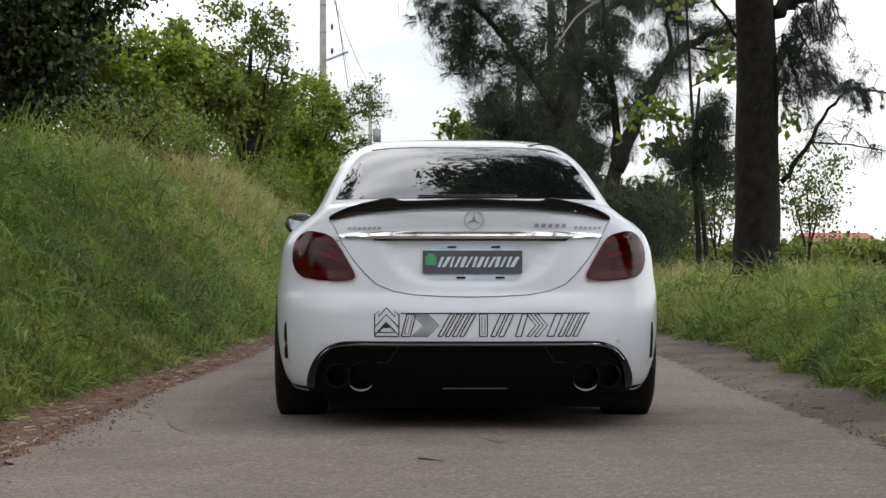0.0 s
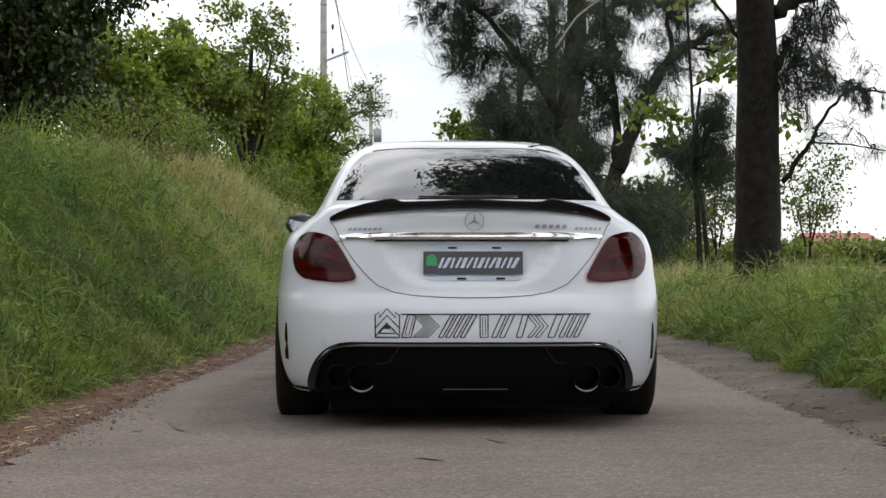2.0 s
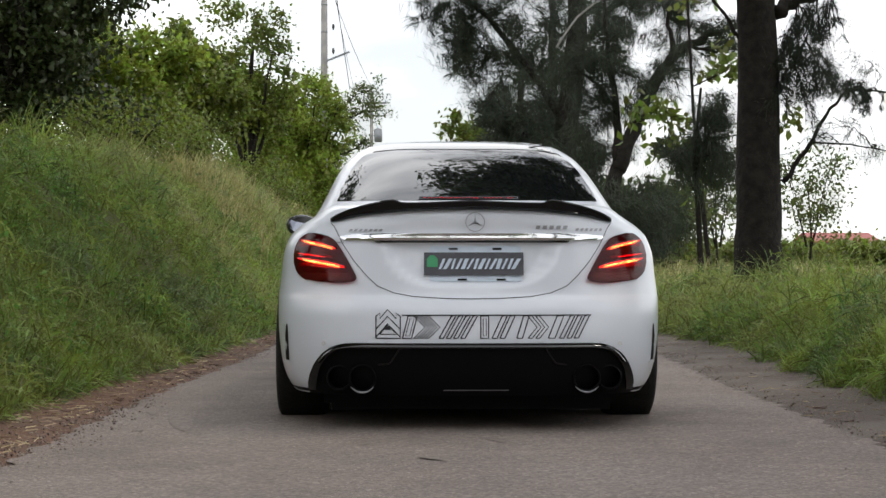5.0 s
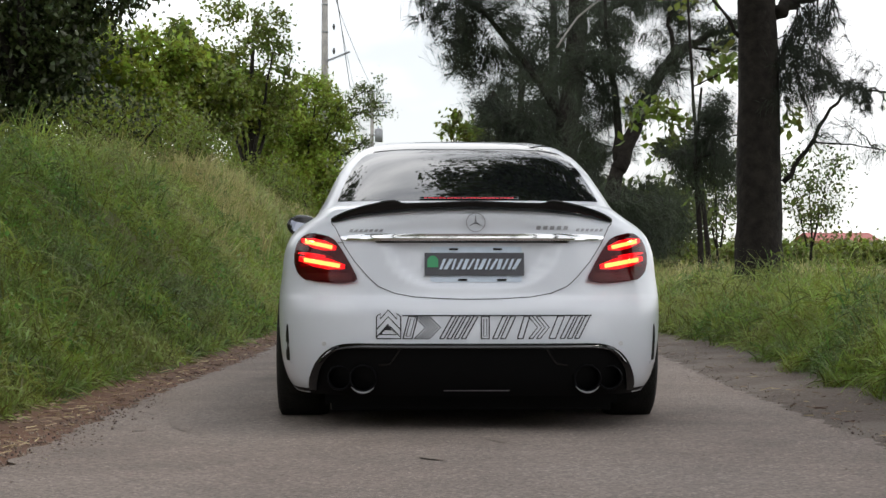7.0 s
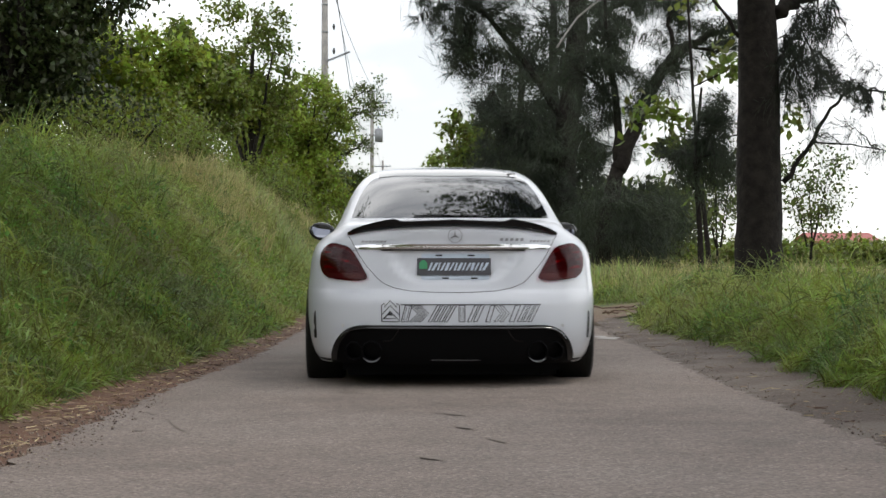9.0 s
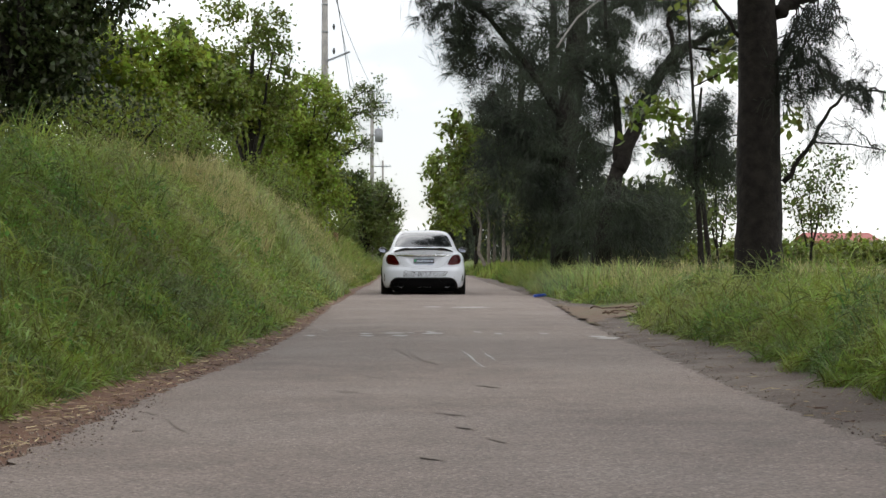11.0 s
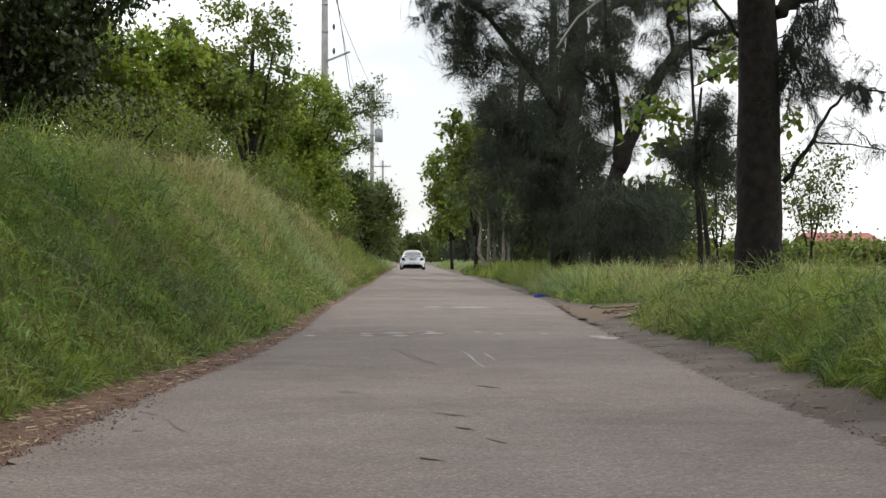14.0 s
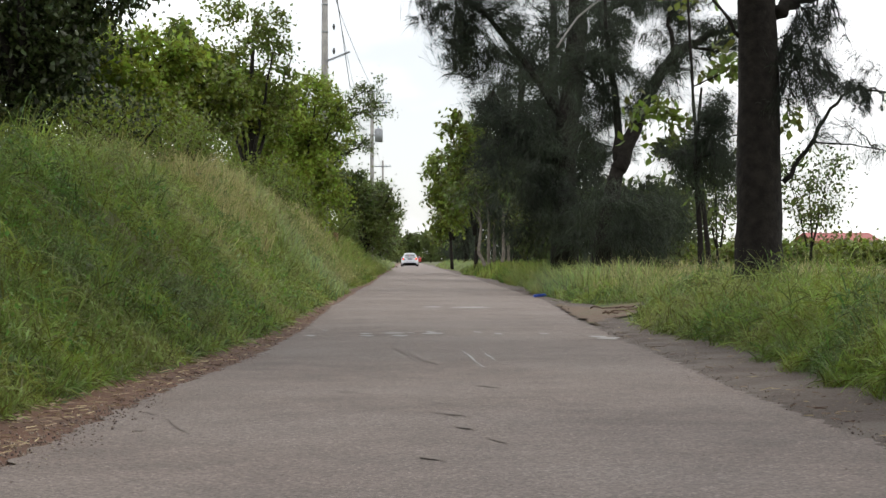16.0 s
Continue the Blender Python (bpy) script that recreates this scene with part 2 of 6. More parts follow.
def crumbled(y, k):
    """The broken rim of the asphalt."""
    return 0.014 * np.sin(y * 6.7 + k) + 0.012 * np.sin(y * 13.1 + 2 + k) + 0.018 * np.sin(y * 29.3 + 5 * np.sin(y * 3.1 + k)) + 0.010 * np.sin(y * 47.0 + 4 * np.sin(y * 7.7))


def left_edge(y):
    """x of the asphalt's left edge; the verge is wider near the camera."""
    return -1.17 - 0.42 * (1 - smooth(6, 17, y)) + 0.05 * wave(y, 0, 1, 2) + crumbled(y, 0)


def right_edge(y):
    return 1.95 + 0.75 * smooth(12, 40, y) + 0.05 * wave(y, 2, 0, 1) + crumbled(y, 1)


def foot(y):
    """x of the foot of the bank, where its grass begins."""
    return left_edge(y) - 0.32 - 0.2 * (1 - smooth(7, 20, y)) + 0.04 * wave(y * 1.7, 1, 2, 0)


def height(x, y):
    """The ground: flat, with a bank along the left side of the road."""
    x, y = np.asarray(x, float), np.asarray(y, float)
    d = foot(y) - x
    rise = (1.66 + 0.36 * smooth(12, 42, y) - 0.4 * smooth(46, 75, y)) * smooth(-0.1, 2.25, d) * (1 + 0.08 * wave(y, 1, 4, 2)) * (1 - 0.85 * smooth(95, 160, y))
    hump = (np.sin(x * 2.9 + y * 1.3) * np.sin(y * 2.1 - x * 1.1) + 0.6 * np.sin(x * 5.3 - y * 3.7) * np.sin(y * 4.9 + 1)) * 0.15 * smooth(0.25, 0.9, d) * (1 - smooth(60, 90, y))
    rise = rise + hump
    d2 = x - right_edge(y) - 0.35
    return rise + 0.16 * smooth(0, 1.5, d2) + 0.03 * np.sin(x * 2.1 + y * 0.7) * smooth(0, 1, np.maximum(d, d2))


def sheet(name, xs, ys, fx, fz, mat, smooth_faces=True):
    """A sheet over a grid: fx(u, y) gives x, fz(x, y) gives z."""
    U, Y = np.meshgrid(np.asarray(xs, float), np.asarray(ys, float))
    X = fx(U, Y)
    V = np.stack([X, Y, fz(X, Y)], -1).reshape(-1, 3)
    w, h = len(xs), len(ys)
    i = (np.arange(h - 1)[:, None] * w + np.arange(w - 1)[None, :]).ravel()
    ob = big_mesh(name, V, np.stack([i, i + 1, i + w + 1, i + w], -1).ravel(), 4, mat)
    ob.data.polygons.foreach_set("use_smooth", [smooth_faces] * len(ob.data.polygons))
    return ob


YS = np.concatenate([[-600, -300, -150, -80, -50], np.arange(-30, 60, 0.4), np.arange(60, 150, 1.5), [155, 165, 180, 200, 230, 270, 320, 400, 520, 700, 1000, 1500, 2200]])
XS = np.concatenate([[-2000, -900, -400, -150, -60, -30, -18, -12], np.arange(-9, 9, 0.2), [9.5, 11, 14, 20, 30, 50, 90, 200, 500, 1100, 2000]])
ground = tagged(sheet("ground", XS, YS, lambda u, y: u, height, M["turf"]), "rough grassy ground with a bank along the road", "ground", kind="structure")
US = np.linspace(0, 1, 25)
RY = np.concatenate([np.concatenate([np.arange(-60, 5, 0.5), np.arange(5, 30, 0.035), np.arange(30, 60, 0.15)]), np.arange(60, 420, 3)])
road = tagged(sheet("road", US, RY, lambda u, y: left_edge(y) * (1 - u) + right_edge(y) * u,
                    lambda x, y: 0.012 + 0.012 * (1 - ((x - 0.4) / 2.0) ** 2) + 0.003 * np.sin(x * 3 + y), M["asphalt"]),
              "worn grey asphalt country lane with scuffs", "road", kind="structure")
verge = tagged(sheet("verge", np.linspace(0, 1, 9), RY, lambda u, y: (foot(y) - 0.35) * (1 - u) + (left_edge(y) + 0.03) * u,
                     lambda x, y: height(x, y) + 0.006 , M["soil"]),
               "strip of bare reddish soil beside the asphalt", "verge", kind="structure")
verge_right = tagged(sheet("verge_right", np.linspace(0, 1, 9), RY, lambda u, y: (right_edge(y) - 0.06 - 0.1 * np.sin(y * 0.8) ** 2) * (1 - u) + (right_edge(y) + 0.62 + 0.2 * wave(y, 3, 1, 0)) * u,
                           lambda x, y: height(x, y) + 0.002 + 0.02 * smooth(0.0, 0.25, x - right_edge(y)), M["soil_dark"]),
                     "strip of dark bare soil beside the asphalt", "verge", kind="structure")


# ---- grass ----
def blades(name, xs, ys, lengths, widths, lean, mat, seed, way=None):
    """Bent, tapering blades rooted at the given places: three rungs and a tip each."""
    r = np.random.default_rng(seed)
    n = len(xs)
    a = r.uniform(0, 2 * np.pi, n)
    side = np.stack([np.cos(a), np.sin(a), np.zeros(n)], -1)
    ang = a + np.pi / 2 + r.normal(0, 0.4, n) if way is None else way + r.normal(0, 0.65, n)
    if way is not None:
        a = ang + np.pi / 2 + r.normal(0, 0.6, n)
        side = np.stack([np.cos(a), np.sin(a), np.zeros(n)], -1)
    fall = np.stack([np.cos(ang), np.sin(ang), np.zeros(n)], -1) * (lean * r.uniform(0.3, 1.3, n))[:, None] + np.array([0.03, 0.0, 0.0])
    root = np.stack([xs, ys, height(xs, ys) - 0.02], -1)
    rungs = []
    for t, w in ((0, 0.8), (0.4, 1.0), (0.75, 0.7)):
        c = root + np.array([0, 0, 1.0]) * (lengths * (t - 0.25 * t * t * lean))[:, None] + fall * (lengths * t * t)[:, None]
        rungs += [c - side * (widths * w / 2)[:, None], c + side * (widths * w / 2)[:, None]]
    rungs.append(root + np.array([0, 0, 1.0]) * (lengths * (1 - 0.35 * lean))[:, None] + fall * lengths[:, None])
    V = np.stack(rungs, 1).reshape(-1, 3)
    o = np.arange(n)[:, None] * 7
    F = np.concatenate([o + np.array(t) for t in ((0, 1, 3), (0, 3, 2), (2, 3, 5), (2, 5, 4), (4, 5, 6))], 1)
    return big_mesh(name, V, F.ravel(), 3, mat)


def scatter(n, y0, y1, seed, near=1.0):
    r = np.random.default_rng(seed)
    t = r.uniform(0, 1, n)
    return (y0 ** -near + t * (y1 ** -near - y0 ** -near)) ** (-1 / near), r


def tufts(n, y0, y1, seed, width_of, per=9):
    """Roots of grass gathered in tufts: places, and the tuft's own lean and vigour for each blade."""
    y, r = scatter(n // per, y0, y1, seed, 0.6)
    d = width_of(r, y)
    y, d = np.repeat(y, per), np.repeat(d, per)
    v = np.repeat(r.uniform(0.4, 1.4, len(y) // per), per)
    s = 0.05 + 0.004 * y
    return y + r.normal(0, 1, len(y)) * s, d + r.normal(0, 1, len(y)) * s, v, r


def sprigs(name, xs, ys, base, lengths, widths, mat, seed, rise=(-0.1, 1.25)):
    """Short arching leaves that spring from stems at some height over the ground, to all sides."""
    r = np.random.default_rng(seed)
    n = len(xs)
    az, el, roll = r.uniform(0, 2 * np.pi, n), r.uniform(*rise, n), r.normal(0, 0.7, n)
    d = np.stack([np.cos(az) * np.cos(el), np.sin(az) * np.cos(el), np.sin(el)], -1)
    flat = np.stack([-np.sin(az), np.cos(az), np.zeros(n)], -1)
    side = flat * np.cos(roll)[:, None] + np.cross(flat, d) * np.sin(roll)[:, None]
    root = np.stack([xs, ys, height(xs, ys) + base], -1)
    sag = np.stack([np.zeros(n), np.zeros(n), -0.55 * np.cos(el)], -1) * lengths[:, None]
    rungs = []
    for t, w in ((0, 0.5), (0.35, 1.0), (0.7, 0.75)):
        c = root + d * (lengths * t)[:, None] + sag * t * t
        rungs += [c - side * (widths * w / 2)[:, None], c + side * (widths * w / 2)[:, None]]
    rungs.append(root + d * lengths[:, None] + sag)
    V = np.stack(rungs, 1).reshape(-1, 3)
    o = np.arange(n)[:, None] * 7
    F = np.concatenate([o + np.array(t) for t in ((0, 1, 3), (0, 3, 2), (2, 3, 5), (2, 5, 4), (4, 5, 6))], 1)
    return big_mesh(name, V, F.ravel(), 3, mat)


def cushion(y, d):
    """How high the leafy growth stands: in cushions, with hollows between."""
    return 0.62 + 0.34 * np.sin(y * 1.9 + d * 2.6) * np.sin(d * 3.1 - y * 1.1) + 0.30 * np.sin(y * 4.3 - d * 3.7) * np.sin(d * 5.9 + y * 2.3) + 0.14 * np.sin(y * 9.1 + d * 7.7)


def bank_grass():
    for seed, n, lo, hi, sw, lean in ((11, 30000, 0.16, 0.42, 0.008, 1.35), (12, 22000, 0.26, 0.6, 0.005, 1.1)):
        y, d, v, r = tufts(n, 6.0, 150.0, seed, lambda r, y: r.beta(1.0, 1.2, len(y)) * 3.6)
        d = np.abs(d)
        k = len(y)
        way = np.repeat(r.uniform(0, 2 * np.pi, k // 9), 9)
        # neighbouring tufts lean together, in drifts
        way = way * 0.5 + 2.2 * np.sin(y * 1.1 + d * 1.7) + 1.6 * np.sin(d * 3.3 - y * 0.63 + 1)
        L = r.uniform(lo, hi, k) * v * (0.35 + 0.8 * np.clip(cushion(y, d), 0, 1.2)) * (0.4 + 0.6 * smooth(0.0, 0.5, d)) * (1 + 0.008 * y)
        tagged(blades("bank_grass", foot(y) + 0.05 - d, y, L, sw * (0.75 + y / 34) * r.uniform(0.5, 1.4, k), r.uniform(0.4, 1.5, k) * lean, M["grass"], seed, way), "long green grass covering the roadside bank", "grass", kind="stuff")
    for seed, n, lo, hi, sw in ((10, 80000, 0.09, 0.22, 0.010), (15, 40000, 0.14, 0.30, 0.007)):
        y, d, v, r = tufts(n, 6.0, 130.0, seed, lambda r, y: r.beta(1.0, 1.15, len(y)) * 3.5, per=12)
        d = np.abs(d)
        k = len(y)
        top_ = np.clip(cushion(y, d), 0.08, 1.3) * 0.36 * (0.25 + 0.75 * smooth(0.0, 0.45, d)) * (0.75 + 0.25 * v)
        tagged(sprigs("bank_herbage", foot(y) + 0.06 - d, y, top_ * r.beta(1.6, 1.0, k), r.uniform(lo, hi, k) * (0.75 + 0.017 * y), sw * (0.75 + y / 30) * r.uniform(0.6, 1.4, k), M["grass"], seed), "tangled leafy grass on the roadside bank", "grass", kind="stuff")
    # fine pale flowering stalks, thickest along the crest some way off
    for seed, n, y0, y1, d0, d1, w in ((13, 13000, 22.0, 110.0, 0.9, 3.0, 0.0026), (18, 17000, 27.0, 62.0, 1.2, 2.9, 0.0024), (20, 9000, 42.0, 100.0, 0.1, 2.2, 0.0024)):
        y, d, v, r = tufts(n, y0, y1, seed, lambda r, y: r.uniform(d0, d1, len(y)), per=14)
        keep = np.sin(y * 0.9) + np.sin(d * 2.5 + y * 0.31) > (0.2 if seed == 13 else -0.8)
        y, d, v = y[keep], np.abs(d[keep]), v[keep]
        k = len(y)
        tagged(blades("seed_grass", foot(y) - d, y, r.uniform(0.35, 0.72, k) * v, w * (0.8 + y / 22), r.uniform(0.3, 1.0, k), M["seed"], seed + 1), "dry yellowish seed heads above the bank's grass", "grass", kind="stuff")
    # broad-leaved weeds among the grass
    y, d, v, r = tufts(900, 6.5, 70.0, 16, lambda r, y: r.beta(1.0, 1.4, len(y)) * 3.0 + 0.1, per=4)
    x = foot(y) - np.abs(d)
    V, F = leaf_cloud(np.stack([x, y, height(x, y) + 0.22 * v], -1), 14, 0.09, 0.05, 17)
    tagged(big_mesh("weed_patch", V, F, 3, M["weed"]), "broad-leaved green weeds among the grass", "weeds", kind="stuff")


def far_grass():
    """Taller, coarser growth along the lane farther off, and pale dry grass in the field."""
    for seed, left in ((31, True), (32, False)):
        y, r = scatter(9000, 34.0, 190.0, seed, 0.4)
        n = len(y)
        d = r.beta(0.9, 1.5, n) * 2.2
        x = foot(y) + 0.15 - d if left else right_edge(y) + 0.35 + 0.15 * wave(y, 3, 1, 0) + d
        L = r.uniform(0.45, 0.95, n) * (0.5 + 0.5 * smooth(0, 0.5, d))
        tagged(blades("far_grass", x, y, L, 0.012 * (0.6 + y / 45) * r.uniform(0.6, 1.3, n), r.uniform(0.5, 1.3, n), M["grass"], seed), "tall soft grass lining the far lane", "grass", kind="stuff")
    y, r = scatter(14000, 30.0, 95.0, 33, 0.5)
    n = len(y)
    x = 5.5 + r.uniform(0, 1, n) * (4 + y * 0.28)
    tagged(blades("field_grass", x, y, r.uniform(0.3, 0.62, n), 0.008 * (0.8 + y / 30), r.uniform(0.4, 1.1, n), M["seed"], 33), "pale dry grass in the field", "grass", kind="stuff")


def right_grass():
    def rim(y):
        return right_edge(y) + 0.42 + 0.2 * wave(y, 3, 1, 0) + 0.15 * np.exp(-((y - 20) / 6) ** 2) + 1.05 * np.exp(-((y - 25.8) / 2.9) ** 2) + 0.05 * np.sin(y * 5.1) + 0.05 * np.sin(y * 8.7 + 1) * np.sin(y * 1.3)
    for seed, n, lo, hi, sw, lean in ((21, 26000, 0.22, 0.50, 0.008, 1.3), (22, 20000, 0.35, 0.70, 0.005, 1.05), (23, 11000, 0.05, 0.15, 0.008, 1.0)):
        y, d, v, r = tufts(n, 6.0, 150.0, seed, lambda r, y: r.beta(0.9, 1.6, len(y)) * (3.0 + y * 0.12))
        d = np.abs(d)
        k = len(y)
        way = np.repeat(r.uniform(0, 2 * np.pi, k // 9), 9)
        x = rim(y) + d
        d, x = (d * 0.25, x - d * 0.75 - 0.14) if seed == 23 else (d, x)
        L = r.uniform(lo, hi, k) * v * (0.35 + 0.65 * smooth(0.0, 0.6, d)) * (0.55 + 0.55 * np.clip(cushion(y, d), 0, 1.2)) * (1 - 0.3 * smooth(3.0, 7, d)) * (1.2 - 0.35 * smooth(20, 27, y))
        tagged(blades("verge_grass", x, y, L, sw * (0.75 + y / 34) * r.uniform(0.5, 1.4, k), r.uniform(0.4, 1.4, k) * lean, M["grass"], seed, way), "long green grass beside the lane", "grass", kind="stuff")
    for seed, n, lo, hi, sw in ((24, 60000, 0.09, 0.22, 0.010), (25, 30000, 0.16, 0.34, 0.007)):
        y, d, v, r = tufts(n, 6.5, 90.0, seed, lambda r, y: r.beta(0.85, 1.5, len(y)) * (2.6 + y * 0.08), per=12)
        d = np.abs(d)
        k = len(y)
        top_ = np.clip(cushion(y + 3, d), 0.1, 1.3) * 0.52 * (0.3 + 0.7 * smooth(0.0, 0.4, d)) * (0.75 + 0.25 * v) * (1.1 - 0.5 * smooth(19, 26, y))
        tagged(sprigs("verge_herbage", rim(y) + 0.04 + d, y, top_ * r.beta(1.6, 1.0, k), r.uniform(lo, hi, k) * (0.75 + 0.017 * y), sw * (0.75 + y / 30) * r.uniform(0.6, 1.4, k), M["grass"], seed), "tangled leafy grass beside the lane", "grass", kind="stuff")
    y, d, v, r = tufts(4500, 22.0, 60.0, 26, lambda r, y: r.uniform(0.3, 3.5, len(y)), per=14)
    k = len(y)
    tagged(blades("seed_grass", rim(y) + np.abs(d), y, r.uniform(0.4, 0.8, k) * v, 0.0024 * (0.8 + y / 22), r.uniform(0.3, 1.0, k), M["seed"], 27), "fine pale seed heads above the verge grass", "grass", kind="stuff")


# a bay of bare reddish soil where the verge widens
tagged(sheet("dirt_patch", np.linspace(0, 1, 9), np.arange(21.0, 30.5, 0.2), lambda u, y: right_edge(y) + 0.04 + 0.05 * np.sin(y * 4) + (0.05 + 1.15 * np.exp(-((y - 25.6) / 2.3) ** 2)) * u,
             lambda x, y: height(x, y) + 0.028 + 0.012 * np.sin(x * 9 + y * 5) * np.sin(y * 7), M["soil_pale"]), "bay of bare reddish soil beside the asphalt", "soil", kind="structure")

# ---- trees ----
def leaf_cloud(tips, per, reach, size, seed, drop=0.6, fold=0.25):
    """Many folded leaves, in clumps about the tips: each two triangles pairs about a midrib."""
    r = np.random.default_rng(seed)
    c = np.repeat(np.array([tuple(t) for t in tips]), per, 0)
    n = len(c)
    c = c + r.normal(0, 1, (n, 3)) * reach * r.uniform(0.25, 1.0, (n, 1))
    a = r.normal(0, 1, (n, 3)) + np.array([0, 0, -drop])
    a /= np.linalg.norm(a, axis=1)[:, None]
    up = r.normal(0, 0.6, (n, 3)) + np.array([0, 0, 1.0])
    b = np.cross(a, up)
    b /= np.linalg.norm(b, axis=1)[:, None] + 1e-6
    nrm = np.cross(a, b)
    s = size * r.uniform(0.6, 1.25, (n, 1))
    V = np.stack([c, c + a * s * 0.5 + b * s * 0.3 + nrm * s * fold * 0.4, c + a * s, c + a * s * 0.5 - b * s * 0.3 + nrm * s * fold * 0.4], 1).reshape(-1, 3)
    o = np.arange(n)[:, None] * 4
    return V, np.concatenate([o + np.array([0, 1, 2]), o + np.array([0, 2, 3])], 1).ravel()


def needle_cloud(tips, per, reach, length, width, seed):
    """Thin hanging strands, in tufts about the tips."""
    r = np.random.default_rng(seed)
    c = np.repeat(np.array([tuple(t) for t in tips]), per, 0)
    n = len(c)
    c = c + r.normal(0, 1, (n, 3)) * reach * r.uniform(0.1, 1.0, (n, 1)) * np.array([1, 1, 0.6])
    g = np.repeat(r.normal(0, 0.8, (len(tips), 3)), per, 0)
    a = r.normal(0, 0.5, (n, 3)) + g + np.array([0, 0, -0.6])
    a /= np.linalg.norm(a, axis=1)[:, None]
    b = np.cross(a, r.normal(0, 1, (n, 3)))
    b /= np.linalg.norm(b, axis=1)[:, None] + 1e-6
    L = length * r.uniform(0.5, 1.3, (n, 1))
    W = width
    end = c + a * L + np.array([0, 0, -0.18]) * L
    mid = c + a * L * 0.5
    V = np.stack([c - b * W / 2, c + b * W / 2, mid + b * W / 2, end, mid - b * W / 2], 1).reshape(-1, 3)
    o = np.arange(n)[:, None] * 5
    return V, np.concatenate([o + np.array(t) for t in ((0, 1, 2), (0, 2, 4), (4, 2, 3))], 1).ravel()


def polyline(pts, r0, r1, r, wobble=0.04, sides=8):
    """A wobbly tapering tube along a few points."""
    pts = [Vector(p) for p in pts]
    fine, rads = [], []
    n = (len(pts) - 1) * 4
    for i in range(n + 1):
        k = min(i // 4, len(pts) - 2)
        p = pts[k].lerp(pts[k + 1], i / 4 - k)
        if 0 < i < n:
            p = p + Vector((r.uniform(-1, 1), r.uniform(-1, 1), r.uniform(-1, 1))) * wobble
        fine.append(p)
        rads.append(r0 + (r1 - r0) * i / n)
    return tube(fine, rads, sides), fine


def within(masses, r, shell=0.55):
    """Places inside uneven lumps: each (x, y, z, rx, ry, rz, how many)."""
    tips = []
    for x, y, z, rx, ry, rz, n in masses:
        for _ in range(n):
            d = Vector((r.gauss(0, 1), r.gauss(0, 1), r.gauss(0, 1))).normalized() * (shell + (1 - shell) * r.random()) * r.uniform(0.75, 1.12)
            q = Vector((x + d.x * rx, y + d.y * ry, z + d.z * rz))
            if noise.noise(q * 0.9) > -0.22:
                tips.append(q)
    return tips


def grown(name, place, trunk, radius, limbs_, masses, leaf, seed, label, needles=False, per=20, reach=0.4, size=0.2, bark="bark", twigs=5, tip_r=0.4, length=0.45, width=0.02, flare=1.0, hang=1.0):
    """A tree from its trunk's line, its limbs' lines and the lumps of its crown. Limbs carry twigs, and foliage hangs from both."""
    r = random.Random(seed)
    root = new(name)
    root.location = place
    t, fine = polyline(trunk, radius, radius * tip_r, r, radius * 0.06, 16)
    if flare > 1.0:
        n = 16
        for k in range(len(t[0])):
            c = fine[k // n]
            f = 1 + (flare - 1) * max(0, 1 - (c.z - fine[0].z) / 0.9) ** 2 * (0.7 + 0.5 * math.sin(k % n * 2 * math.pi * 5 / n))
            t[0][k] = c + (t[0][k] - c) * f * (1 + 0.03 * math.sin((k % n) * 2.4 + c.z))
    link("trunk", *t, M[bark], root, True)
    tips, group = within(masses, r), []
    for pts, r0, leafy in limbs_:
        tb, line = polyline(pts, r0, max(r0 * 0.3, 0.007), r, min(0.05, r0 * 0.6))
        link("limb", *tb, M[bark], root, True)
        for _ in range(int(twigs * leafy)):
            p = line[r.randrange(len(line) // 3, len(line))]
            q = p + Vector((r.uniform(-1, 1), r.uniform(-1, 1), r.uniform(-0.5, 0.7))).normalized() * r.uniform(0.4, 1.1) * hang
            w, fine2 = polyline([p, p.lerp(q, 0.5) + Vector((0, 0, 0.08)), q], 0.011, 0.004, r, 0.03, 4)
            group.append(w)
            tips += fine2[3:]
    if group:
        tagged(link("twig_spray", *merge(group), M[bark], root, True), kind="stuff")
    V, F = needle_cloud(tips, per, reach, length, width, seed) if needles else leaf_cloud(tips, per, reach, size, seed)
    tagged(big_mesh("crown", V, F, 3, M[leaf], root), kind="stuff")
    return tagged(root, label, "tree")


def stems(n, h, spread, r, r0=0.06):
    """A few limbs rising from the ground, for shrubs and small trees."""
    out = []
    for k in range(n):
        a = 2 * math.pi * k / n + r.uniform(-0.4, 0.4)
        b = Vector((math.cos(a), math.sin(a), 0))
        out.append(([b * 0.1 + Vector((0, 0, h * 0.25)), b * spread * 0.4 + Vector((0, 0, h * 0.6)), b * spread * 0.8 + Vector((0, 0, h * 0.95))], r0, 1.0))
    return out


